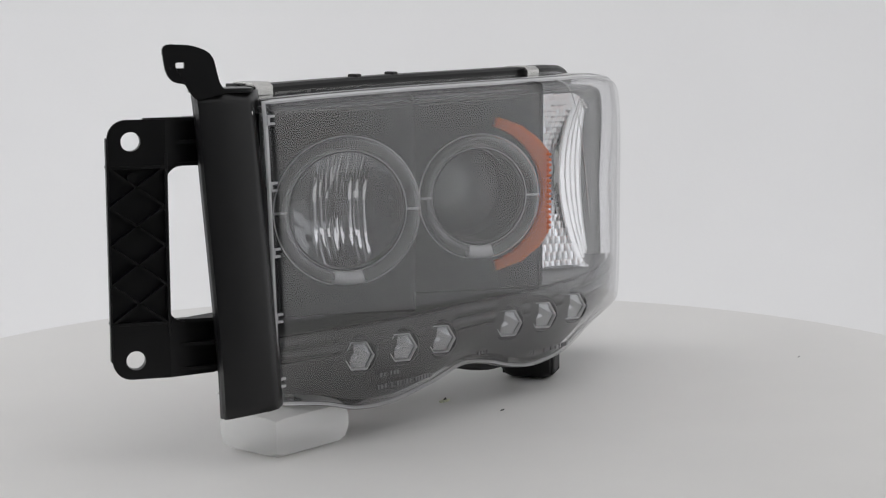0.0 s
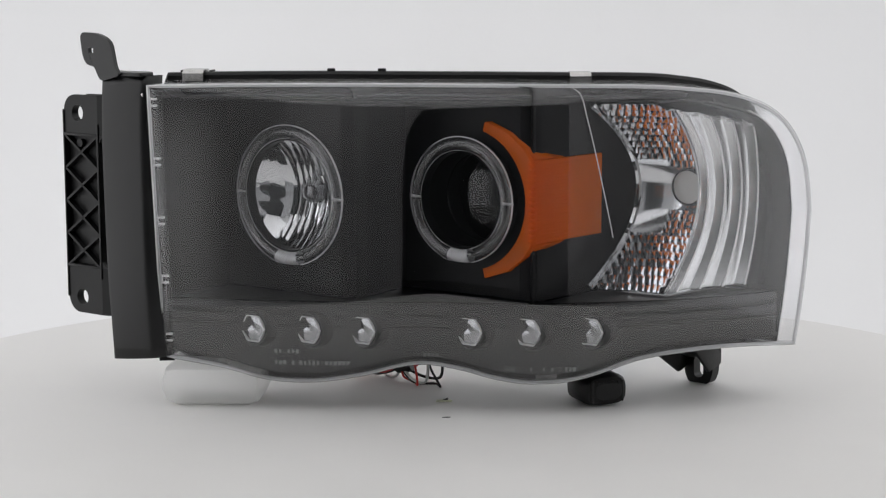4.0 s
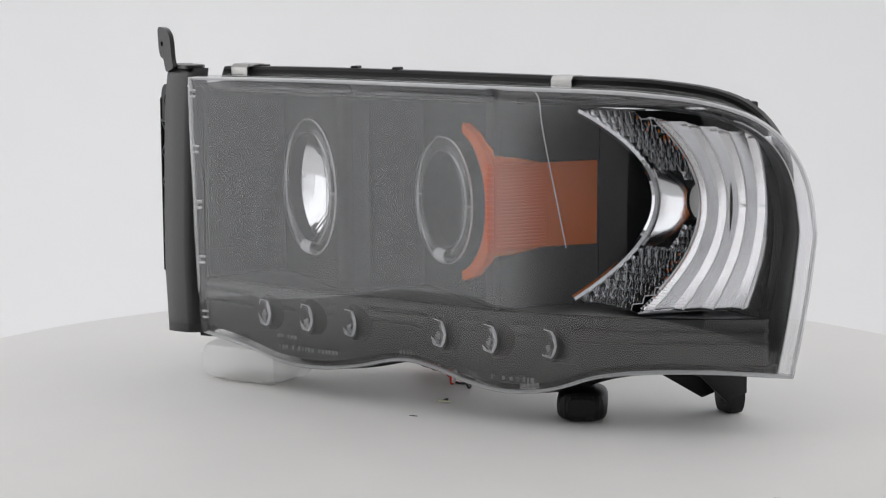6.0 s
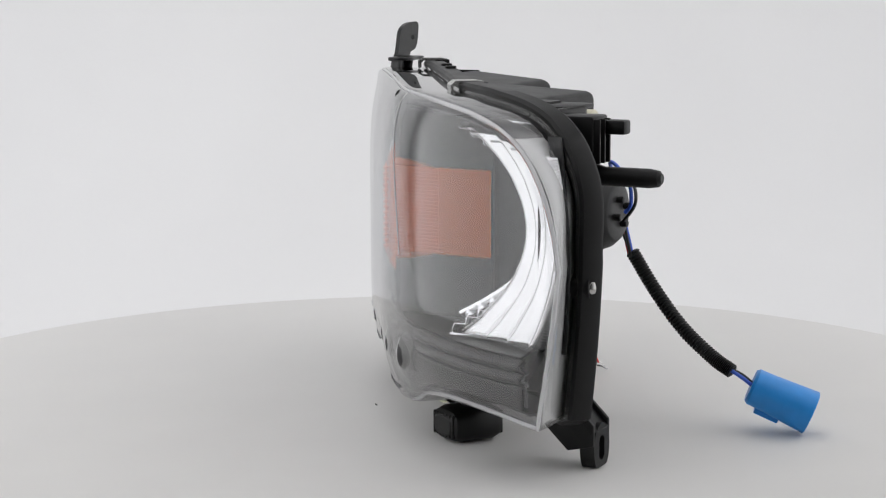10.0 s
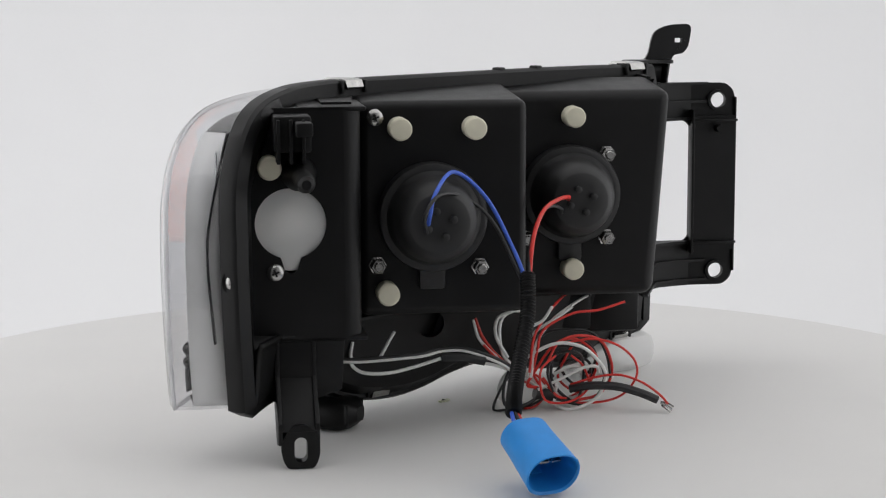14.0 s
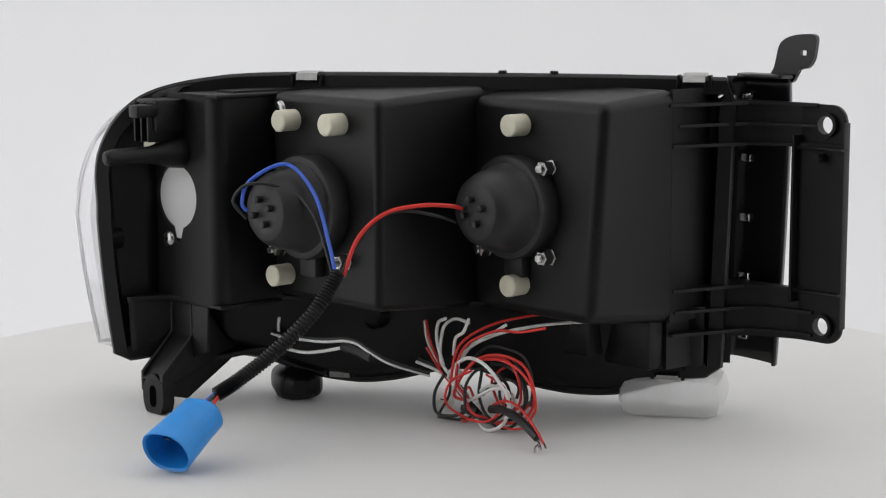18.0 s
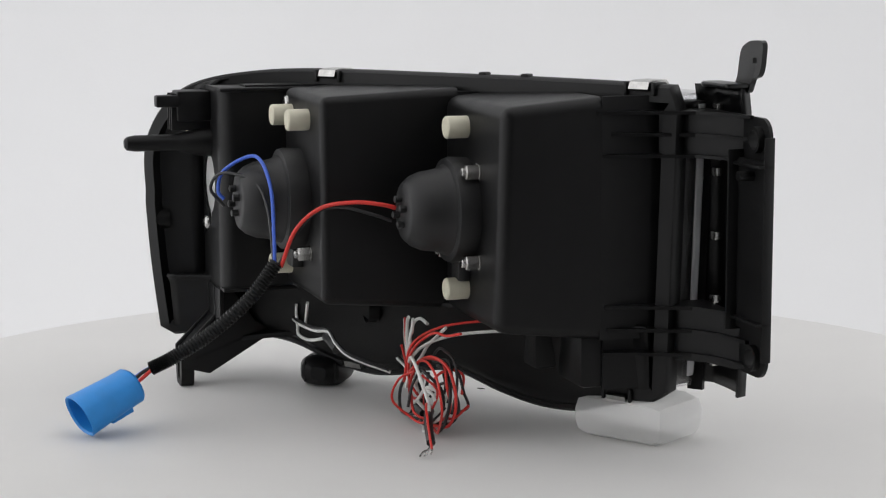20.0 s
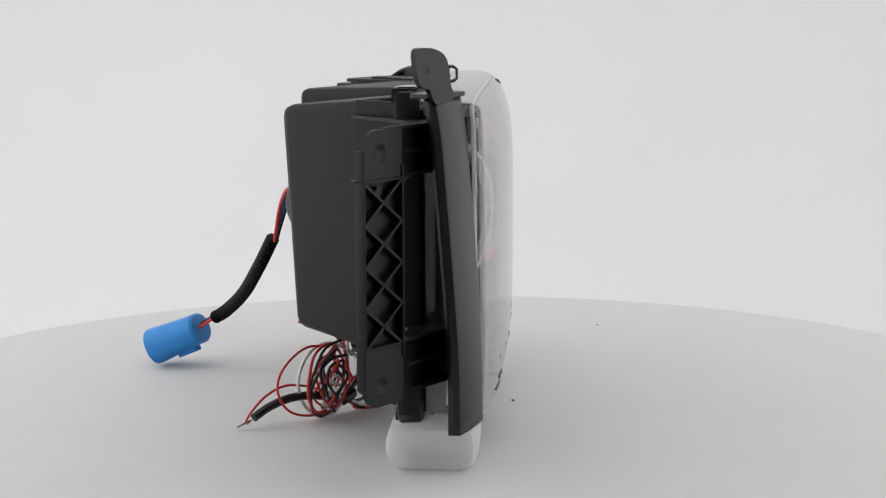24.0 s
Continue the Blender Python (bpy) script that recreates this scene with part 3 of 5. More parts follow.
clip(-0.181, 0.2405, -9)
clip(0.0985, 0.2390, -4)
clip(0.0754, 0.0235, -8, -1)
clip(-0.1656, 0.0325, -9, -1)


def cap(u, v0, z, r=0.0077, h=0.0165):
    m = TURN @ Matrix.Translation((u, v0, z)) @ Matrix.Rotation(radians(-90), 4, "X")
    part("vent_cap", lathe([(r * 0.98, 0), (r, 0.001), (r, h - 0.0012), (r - 0.001, h - 0.0002), (r - 0.003, h), (0, h)], 28, m), CREAM, lamp, "cream plastic vent cap")


for u, v0, z in ((-0.0925, 0.012, 0.2128), (-0.0920, 0.012, 0.1014), (-0.0048, 0.102, 0.2135), (0.0458, 0.102, 0.2136), (0.0547, 0.102, 0.1021), (0.1360, 0.148, 0.1939)):
    cap(u, v0, z)


def nut(u, v0, z, h=0.010):
    m = TURN @ Matrix.Translation((u, v0, z)) @ Matrix.Rotation(radians(-90), 4, "X")
    nb = part("nut", lathe([(0.0062, 0), (0.0062, 0.0012), (0.0054, 0.0014), (0.0054, h * 0.95), (0.0046, h * 1.05), (0, h * 1.05)], 6, m), STEEL, lamp, "zinc plated hexagon nut", smooth=20)
    part("stud", lathe([(0.0032, h), (0.0032, h + 0.0022), (0.0026, h + 0.003), (0, h + 0.003)], 12, m), STEEL, nb)


for u, v0, z in ((0.0608, 0.1025, 0.1205), (-0.0096, 0.1025, 0.1181), (-0.1188, 0.0125, 0.1846), (-0.1188, 0.0125, 0.1232), (-0.0585, 0.0125, 0.1235)):
    nut(u, v0, z)


def screw(m):
    sc = part("screw", lathe([(0.0062, 0), (0.0060, 0.0012), (0.0048, 0.0026), (0.0025, 0.0033), (0, 0.0034)], 20, m), STEEL, lamp, "pan head cross screw")
    for a in (0, 90):
        part("screw_slot", rbox((-0.0025, -0.0005, 0.0027), (0.0025, 0.0005, 0.0036), 0, m @ Matrix.Rotation(radians(a + 20), 4, "Z")), BLACK_PP, sc)


for u, v0, z in ((0.1603, 0.1885, 0.1253), (0.1327, 0.1505, 0.1246), (0.0615, 0.102, 0.2205)):
    screw(TURN @ Matrix.Translation((u, v0, z)) @ Matrix.Rotation(radians(-90), 4, "X"))
part("screw_boss", lathe([(0.0085, -0.012), (0.0085, 0.0), (0, 0.0)], 18, TURN @ Matrix.Translation((0.1603, 0.1885, 0.1253)) @ Matrix.Rotation(radians(-90), 4, "X")), BLACK_PP, lamp)
part("screw_well", lathe([(0.010, 0), (0.010, -0.008), (0.0, -0.008)], 24, TURN @ Matrix.Translation((0.018, 0.055, 0.070)) @ Matrix.Rotation(radians(-90), 4, "X")), BLACK_PP, lamp)

# ---- rubber dust covers ----
def dust_cover(u, v0, z, s=1.0):
    m = TURN @ Matrix.Translation((u, v0, z)) @ Matrix.Rotation(radians(-90), 4, "X") @ Matrix.Scale(s, 4)
    prof = [(0.0365, -0.001), (0.0372, 0.012), (0.0362, 0.0155), (0.0335, 0.0165), (0.032, 0.0165), (0.030, 0.020), (0.0285, 0.026), (0.0275, 0.034), (0.0245, 0.041), (0.0205, 0.0455), (0.0195, 0.0462), (0.012, 0.0470), (0, 0.0470)]
    dc = part("dust_cover", lathe(prof, 48, m), RUBBER, lamp, "black rubber dust cover")
    for a in (20, 110, 200, 290):
        part("wire_gland", lathe([(0.0022, 0.044), (0.0026, 0.0515), (0.0018, 0.052), (0, 0.052)], 10, m @ Matrix.Rotation(radians(a), 4, "Z") @ Matrix.Translation((0.009, 0, 0))), RUBBER, dc)
    part("pull_tab", rbox((-0.009, -0.0, -0.001), (0.009, 0.05, 0.009), 0.002, m), RUBBER, dc)


dust_cover(-0.0905, 0.012, 0.1560, 0.98)
dust_cover(0.0239, 0.102, 0.1540, 1.0)

# ---- side bracket ----
Y0, YT = -0.1335, 0.0025
pieces = []
for cz, z0, z1 in ((0.2127, 0.1965, 0.2265), (0.0727, 0.0605, 0.0965)):
    out = box_loop(-0.2590, -0.2225, z0, z1, -0.2443, cz, 48, Y0)
    zc, far = (z1, 1) if cz > 0.15 else (z0, -1)
    rr = 0.012
    fixed = []
    for x, y, z in out:
        cxr, czr = -0.2590 + rr, zc - far * rr
        if x < cxr and (z - czr) * far > 0:
            d = Vector((x - cxr, 0, z - czr))
            d = d.normalized() * rr
            x, z = cxr + d.x, czr + d.z
        fixed.append((x, y, z))
    pieces.append(ring_plate(fixed, circle_loop(-0.2443, cz, 0.0062, 48, Y0), (0, YT, 0), TURN))
    pieces.append(prism([(-0.2226, Y0, z0), (-0.2226, Y0 + YT, z0), (-0.1950, Y0 + 0.012, z0), (-0.1700, -0.0955, z0), (-0.1675, -0.0970, z0), (-0.1930, Y0 + 0.0085, z0)], (0, 0, z1 - z0), 0, TURN))
    pieces.append(ring_plate(circle_loop(-0.2443, cz, 0.0085, 32, Y0 + YT), circle_loop(-0.2443, cz, 0.0062, 32, Y0 + YT), (0, 0.004, 0), TURN))
bracket = part("mounting_bracket", rbox((-0.2590, Y0 + 0.0045, 0.09), (-0.2225, Y0 + 0.0060, 0.20), 0.0, TURN), BLACK_PP, lamp, "black side bracket with ribs and bolt holes")
for q in pieces:
    part("bracket_plate", q, BLACK_PP, bracket, smooth=30)
part("bracket_edge", join(rbox((-0.2600, Y0 - 0.001, 0.072), (-0.2585, Y0 + 0.006, 0.215), 0.0005, TURN), rbox((-0.2235, Y0 - 0.001, 0.088), (-0.2215, Y0 + 0.013, 0.205), 0.0005, TURN),
                          rbox((-0.2600, Y0 - 0.001, 0.0955), (-0.2215, Y0 + 0.010, 0.0975), 0.0004, TURN), rbox((-0.2600, Y0 - 0.001, 0.1955), (-0.2215, Y0 + 0.010, 0.1975), 0.0004, TURN)), BLACK_PP, bracket)
for k in range(4):
    z0 = 0.0965 + k * 0.0248
    for s in (0, 1):
        a, b = Vector((-0.2585, 0, z0 + 0.0248 * s)), Vector((-0.2235, 0, z0 + 0.0248 * (1 - s)))
        d = (b - a).normalized()
        nn = Vector((-d.z, 0, d.x)) * 0.0009
        part("cross_rib", prism([a + nn + Vector((0, Y0 - 0.0006, 0)), b + nn + Vector((0, Y0 - 0.0006, 0)), b - nn + Vector((0, Y0 - 0.0006, 0)), a - nn + Vector((0, Y0 - 0.0006, 0))], (0, 0.0055, 0), 0, TURN), BLACK_PP, bracket)
for z0, vb in ((0.2250, -0.052), (0.2105, -0.062), (0.1965, -0.056), (0.0955, -0.058), (0.0800, -0.06), (0.0640, -0.058)):
    part("arm_rib", prism([(-0.236, Y0 + 0.002, z0), (-0.236, Y0 + 0.005, z0), (-0.210, Y0 + 0.009, z0), (-0.190, Y0 + 0.021, z0), (-0.178, vb - 0.022, z0), (-0.170, vb, z0), (-0.166, vb, z0), (-0.166, Y0 + 0.002, z0)], (0, 0, 0.0022), 0, TURN), BLACK_PP, bracket)
for zc, s in ((0.1966, -1), (0.0964, 1)):
    fil = [(-0.2226, Y0, zc), (-0.2126, Y0, zc)] + [(-0.2126 - 0.010 * math.sin(radians(90 * i / 6)), Y0, zc + s * 0.010 * (1 - math.cos(radians(90 * i / 6)))) for i in range(1, 7)]
    part("bracket_fillet", prism(fil, (0, YT, 0), 0, TURN), BLACK_PP, bracket)
part("lock_pin", tube([V(-0.2440, -0.1325, 0.190), V(-0.2440, -0.117, 0.190)], 0.0032, 10, 2), BLACK_PP, bracket)

# ---- fender post beside the lens, with a screw tab on top ----
post_l = table([0.034, 0.06, 0.09, 0.14, 0.19, 0.225, 0.2435], [-0.1930, -0.1940, -0.1960, -0.1995, -0.2030, -0.2050, -0.2065])
post_r = table([0.034, 0.2435], [-0.1490, -0.1610])
post_v = table([0.034, 0.09, 0.16, 0.22, 0.2435], [-0.1525, -0.1535, -0.1510, -0.1475, -0.1440])


def post_pt(a, b):
    z = 0.0342 + (0.2435 - 0.0342) * b + 0.0042 * a * (1 - b)
    u = post_l(z) + (post_r(z) - post_l(z)) * a
    v = post_v(z) + 0.0090 * a * a + 0.010 * max(0, a - 0.8) ** 2 / 0.04
    if a < 0.06:
        v += 0.007 * (1 - a / 0.06)
    return V(u, v, z)


post = solid(part("fender_post", sheet(post_pt, 34, 26), BLACK_POST, lamp, "satin black trim post beside the lens", smooth=40), 0.0025, -1)
tab2d = rounded([Vector(p) for p in ((-0.2285, 0.2740), (-0.2085, 0.2732), (-0.1962, 0.2680), (-0.1918, 0.2485), (-0.1870, 0.2430), (-0.2085, 0.2380), (-0.2125, 0.2490), (-0.2215, 0.2498), (-0.2258, 0.2560))], 0.006, 4)
slot = [(-0.2168 + 0.0027 * max(-1, min(1, 1.6 * math.cos(2 * math.pi * i / len(tab2d)))), -0.1415, 0.2606 + 0.0018 * max(-1, min(1, 1.6 * math.sin(2 * math.pi * i / len(tab2d))))) for i in range(len(tab2d))]
ang0 = lambda p: math.atan2(p[2] - 0.2606, p[0] + 0.2168) % (2 * math.pi)
tab_l = [(p.x, -0.1415, p.y) for p in tab2d]
start = min(range(len(tab_l)), key=lambda i: ang0(tab_l[i]))
tab_l = tab_l[start:] + tab_l[:start]
if ang0(tab_l[3]) > ang0(tab_l[-3]):
    tab_l = tab_l[::-1]
part("screw_tab", ring_plate(tab_l, slot, (0, 0.0035, 0), TURN @ Matrix.Translation((0.0028, -0.0042, 0))), BLACK_POST, post, "satin black tab with a slotted screw hole", smooth=30)
part("post_cap", prism([(p.x, p.y, 0.2425) for p in rounded([Vector(p) for p in ((-0.2085, -0.1400), (-0.1680, -0.1372), (-0.168, -0.124), (-0.178, -0.118), (-0.195, -0.122), (-0.2085, -0.122))], 0.004, 3)], (0, 0, 0.003), 0.0008, TURN @ Matrix.Translation((0.0015, -0.0040, 0))), BLACK_POST, post)
for k in range(5):
    z = 0.0530 + k * 0.0430
    part("post_hook", rbox((-0.176, -0.140, z), (-0.167, -0.134, z + 0.006), 0.001, TURN), STEEL, post, "bright spring hook behind the post")
# ---- inside: dark bezel ----
C1U, C1Z, C2U, C2Z = -0.0895, 0.1552, 0.0239, 0.1542
ZB, ZT = 0.0835, 0.2275
bezel = part("bezel", join(
    ring_plate(box_loop(-0.1560, -0.0440, ZB, ZT, C1U, C1Z, 64, -0.066), circle_loop(C1U, C1Z, 0.0435, 64, -0.066), (0, 0.003, 0), TURN),
    prism([(-0.0442, -0.066, ZB), (-0.0418, -0.0655, ZB), (-0.0398, -0.0640, ZB), (-0.0388, -0.0620, ZB), (-0.0382, -0.0590, ZB), (-0.0365, 0.002, ZB), (-0.0400, 0.002, ZB), (-0.0442, -0.063, ZB)], (0, 0, ZT - ZB), 0, TURN),
    ring_plate(box_loop(-0.0385, 0.0680, ZB, ZT, C2U, C2Z, 64, 0.001), circle_loop(C2U, C2Z, 0.0405, 64, 0.001), (0, 0.003, 0), TURN),
    prism([(0.0675, 0.001, ZB), (0.0730, 0.0025, ZB), (0.0780, 0.0065, ZB), (0.0800, 0.0120, ZB), (0.0845, 0.082, ZB), (0.0815, 0.082, ZB), (0.0770, 0.0140, ZB), (0.0675, 0.004, ZB)], (0, 0, ZT - ZB), 0, TURN),
    wall(-0.1560, -0.064, -0.1560, -0.132, ZB - 0.02, ZT, 0.002),
    prism([(-0.1990, 0.0035, 0.034), (-0.2100, 0.0035, 0.034), (-0.2140, 0.0045, 0.229), (-0.2040, 0.0045, 0.229)], (0, 0.004, 0))), BLACK_GLOSS, lamp, "gloss black inner bezel")


def inset(c, w):
    x, z = lens_xz(c, w)
    if w in (0.0, 1.0) and 0.02 < c < 0.98:
        return -(0.0085 if w else 0.0060) + 0.0025 * max(0, (c - 0.8) / 0.2)
    return -0.004 if c < 0.5 else -0.0060


bm = bmesh.new()
rows = []
for c, w in LOOP:
    o = inset(c, w)
    rows.append([bm.verts.new(rim_point(c, w, b, o * k)) for b, k in ((0.22, 1.0), (0.27, 1.08), (0.98, 1.12))])
for i in range(len(LOOP)):
    a, b = rows[i], rows[(i + 1) % len(LOOP)]
    for j in range(2):
        bm.faces.new((a[j], a[j + 1], b[j + 1], b[j]))
solid(part("bezel_lip", bm, BLACK_TRIM, bezel, smooth=40), 0.0018, 0)
bm = bmesh.new()
ends = [(1.0, i / 20) for i in range(21)] + [(1 - i / 72, 1.0) for i in range(1, 14)]
rows = [[bm.verts.new(rim_point(c, w, b, inset(c, w) * k + 0.0016)) for b, k in ((0.25, 1.0), (0.60, 1.10), (0.98, 1.12))] for c, w in ends]
for i in range(len(ends) - 1):
    for j in range(2):
        bm.faces.new((rows[i][j], rows[i + 1][j], rows[i + 1][j + 1], rows[i][j + 1]))
solid(part("bezel_end_back", bm, PALE_BACK, bezel, "pale back of the bezel end", smooth=40), 0.0010, 0)


def front_y(x, z):
    """The lens's inner face at x and height z."""
    zt, zb = lens_top(min(x, 0.264)), lens_bot(x)
    w = min(1, max(0, (z - zb) / (zt - zb)))
    return lens_y(x) - 0.0155 * belly_x(x) * crown(w)


STAIR = [(-0.1560, -0.066), (-0.0385, -0.066), (-0.0385, 0.001), (0.0680, 0.001), (0.0800, 0.0120), (0.0845, 0.078)]


def shelf(z, gap, right_end, end=0.240):
    us = [(-0.200 + (end + 0.200) * i / 48) for i in range(49)]
    pts = [Vector((x, front_y(x, z) + gap, z)) for x in us]
    back = [V(u, v + 0.002, z) for u, v in right_end + STAIR[::-1]]
    return prism(pts + back, (0, 0, 0.0018))


part("bezel_roof", shelf(0.2255, 0.014, [(0.125, 0.135), (0.10, 0.146), (0.0865, 0.14)], 0.168), BLACK_GLOSS, bezel)
part("bezel_shelf", shelf(0.0800, 0.013, [(0.152, 0.1440), (0.10, 0.1430), (0.0865, 0.14)]), BLACK_GLOSS, bezel)

# band with the running lights
def band_pt(a, b):
    x = -0.2015 + (0.246 + 0.2015) * a
    zb = lens_bot(x) + 0.0065
    z = zb + (0.0805 - zb) * b
    groove = 0.0
    if -0.055 < z - 0.1185 < -0.030 and not any(abs(x - q) < 0.017 for q in LED_X):
        groove = 0.0016 * math.sin((z - 0.062) * 2 * math.pi / 0.0085)
    return Vector((x, front_y(x, z) + 0.0095 + groove, z))


LED_X = (-0.1377, -0.0978, -0.0586, 0.0173, 0.0588, 0.1036)
solid(part("light_band", sheet(band_pt, 120, 40), BLACK_TRIM, bezel, "charcoal ribbed band of running lights", smooth=50), 0.0016, 1)
led_tilt = radians(-38)
for x in LED_X:
    y = front_y(x, 0.0615) + 0.0086
    m = Matrix.Translation((x, y, 0.0615)) @ Matrix.Rotation(led_tilt, 4, "Z") @ Matrix.Rotation(radians(90), 4, "X")
    pod = part("light_pod", lathe([(0.0150, -0.010), (0.0138, 0.001), (0.0125, 0.0030), (0.0102, 0.0030), (0.0098, 0.0005)], 24, m), BLACK_TRIM, bezel)
    h = m
    part("hexagon_rim", lathe([(0.0106, 0.000), (0.0107, 0.0036), (0.0104, 0.0041), (0.0101, 0.0036), (0.0100, 0.0)], 6, h), GLINT_EDGE, pod, "clear hexagonal rim", smooth=10)
    # Whitened hexagon line put in for the specular edge of the rim.
    ring = [m @ Vector((0.0108 * math.cos(radians(60 * i)), 0.0108 * math.sin(radians(60 * i)), 0.0045)) for i in range(6)]
    part("hexagon_glint", tube(ring, 0.0004, 5, closed=True, straight=True), GLINT_EDGE, pod, "whitened line for the glint on the hexagonal rim", smooth=0)
    bm = bmesh.new()
    outer_v = [bm.verts.new((0.0100 * math.cos(radians(60 * i)), 0.0100 * math.sin(radians(60 * i)), 0.0024)) for i in range(6)]
    mid_v = [bm.verts.new((0.0052 * math.cos(radians(60 * i + 30)), 0.0052 * math.sin(radians(60 * i + 30)), 0.0032 + 0.0006 * (i % 2) - 0.0005 * (i % 3))) for i in range(6)]
    tip = bm.verts.new((0.0012, -0.0008, 0.0027))
    for i in range(6):
        j = (i + 1) % 6
        bm.faces.new((outer_v[i], outer_v[j], mid_v[i]))
        bm.faces.new((mid_v[i], outer_v[j], mid_v[j]))
        bm.faces.new((mid_v[i], mid_v[j], tip))
    bm.transform(h)
    part("crystal", bm, CRYSTAL, pod, "faceted silvery running light crystal", smooth=0)

# small spring tabs at the lens's inner end
for k in range(5):
    z = 0.0527 + 0.0430 * k
    x = -0.2025 - 0.0056 * (z - 0.0527) / 0.129
    m = Matrix.Translation((x, -0.0015, z)) @ Matrix.Rotation(radians(-9), 4, "Z")
    part("spring_tab", join(rbox((-0.0032, -0.0012, -0.0032), (0.0032, 0.0008, -0.0016), 0.0003, m), rbox((-0.0032, -0.0012, 0.0016), (0.0032, 0.0008, 0.0032), 0.0003, m),
                            rbox((-0.0032, -0.0012, -0.0032), (-0.0014, 0.0008, 0.0032), 0.0003, m)), HALO_END, bezel)

# ---- low beam bowl ----
def bowl(u0, z0, v_front, depth, rad):
    """A bowl cut into upright flutes, each tilted its own way."""
    bm = bmesh.new()
    rnd = random.Random(8)
    cuts = [-1.0, -0.78, -0.58] + [-0.46 + 0.92 * i / 17 for i in range(18)] + [0.58, 0.78, 1.0]
    for k in range(len(cuts) - 1):
        a, b = cuts[k] * rad, cuts[k + 1] * rad
        mid = (a + b) / 2
        inner = abs(mid) < 0.47 * rad
        low, high = -0.46 + rnd.uniform(-0.05, 0.05), 0.22 + rnd.uniform(-0.05, 0.05)
        for w0, w1 in ((-1, low), (low, high), (high, 1)):
            s = rnd.uniform(0.10, 0.62) * (1 if k % 2 else -1) if inner else rnd.uniform(-0.07, 0.07)
            c = rnd.uniform(70, 150) if inner else rnd.uniform(4, 14)
            ripple, phase = (0.00010, 0) if inner else (0.00020, rnd.uniform(0, 6))
            g = []
            for i in range(5):
                u = a + (b - a) * i / 4
                h = math.sqrt(max(0.0, rad * rad - u * u))
                row = []
                for j in range(9):
                    z = (w0 + (w1 - w0) * j / 8) * h
                    r2 = (u * u + z * z) / (rad * rad)
                    d = depth * (1 - r2) + (s * (u - mid) + c * (u - mid) ** 2) * (1.0 - r2 ** 3) + ripple * math.sin(phase + z * 520 + u * 300)
                    row.append(bm.verts.new((u0 + u, v_front + d, z0 + z)))
                g.append(row)
            for i in range(4):
                for j in range(8):
                    bm.faces.new((g[i][j], g[i + 1][j], g[i + 1][j + 1], g[i][j + 1]))
    bm.transform(TURN)
    return bm


OPT = lambda u, v, z: TURN @ Matrix.Translation((u, v, z)) @ Matrix.Rotation(radians(90), 4, "X")   # local z points forwards
low = part("low_beam_reflector", bowl(C1U, C1Z, -0.0640, 0.028, 0.0436), CHROME, lamp, "chrome plated fluted low beam bowl", smooth=25)
part("bulb_shield", lathe([(0.0078, 0.0), (0.0084, 0.010), (0.0080, 0.0150), (0.0064, 0.0180), (0.0035, 0.0195), (0, 0.0200)], 28, OPT(C1U, -0.030, C1Z)), SHIELD, low, "grey bulb shield", smooth=60)


part("bowl_rim", tube([V(C1U + 0.0432 * math.cos(2 * math.pi * i / 60), -0.0652, C1Z + 0.0432 * math.sin(2 * math.pi * i / 60)) for i in range(60)], 0.0008, 6, closed=True, straight=True), CHROME, low)


def halo(u, v, z, rad, name_parent):
    def torus(a0, a1, r, n):
        prof = [(rad + r * math.cos(2 * math.pi * i / 14), r * math.sin(2 * math.pi * i / 14)) for i in range(15)]
        return lathe(prof, n, OPT(u, v, z), a0, a1)
    h = part("halo_ring", torus(-78, 258, 0.0050, 72), HALO, name_parent, "clear acrylic halo ring", smooth=60)
    part("halo_end", torus(257, 283, 0.0048, 8), HALO_END, h, "frosted grey end of the halo ring", smooth=60)
    # Whitened hoops laid on as the highlight lines of the ring's edges.
    for rr, nm in ((rad + 0.0050, "halo_outer_glint"), (rad - 0.0049, "halo_inner_glint")):
        part(nm, lathe([(rr - 0.0004, -0.0006), (rr - 0.0004, 0.0006), (rr + 0.0004, 0.0006), (rr + 0.0004, -0.0006), (rr - 0.0004, -0.0006)], 72, OPT(u, v, z), -78, 258), GLINT_EDGE, h, "whitened line for the glint on the halo ring's edge")
    for a in (0, 180):
        part("halo_mount", lathe([(0.0009, -0.0058), (0.0009, 0.0058), (0, 0.0058)], 8, OPT(u, v, z) @ Matrix.Rotation(radians(a), 4, "Z") @ Matrix.Translation((rad, 0, 0)) @ Matrix.Rotation(radians(90), 4, "Y")), HALO_END, h)
    part("halo_seat", lathe([(rad - 0.0062, -0.008), (rad - 0.0062, 0.0005), (rad - 0.0056, 0.0012), (rad - 0.0050, 0.0005), (rad - 0.0050, -0.006)], 64, OPT(u, v, z)), BLACK_GLOSS, h)


halo(C1U, -0.0700, C1Z, 0.0466, low)

# ---- projector ----
proj = part("projector", join(
    lathe([(0.0415, 0.004), (0.0400, 0.004), (0.0385, 0.002), (0.0375, -0.012), (0.0350, -0.020), (0.0340, -0.034)], 56, OPT(C2U, -0.006, C2Z)),
    lathe([(0.0415, 0.004), (0.0420, -0.002), (0.0425, -0.050), (0.0, -0.062)], 56, OPT(C2U, -0.006, C2Z))), BLACK_GLOSS, lamp, "black projector barrel")
part("projector_optic", lathe([(0.0330 * math.cos(radians(a)), -0.024 + 0.017 * math.sin(radians(a))) for a in range(0, 91, 6)], 48, OPT(C2U, -0.006, C2Z)), OPTIC, proj, "clear bulging projector optic", smooth=60)
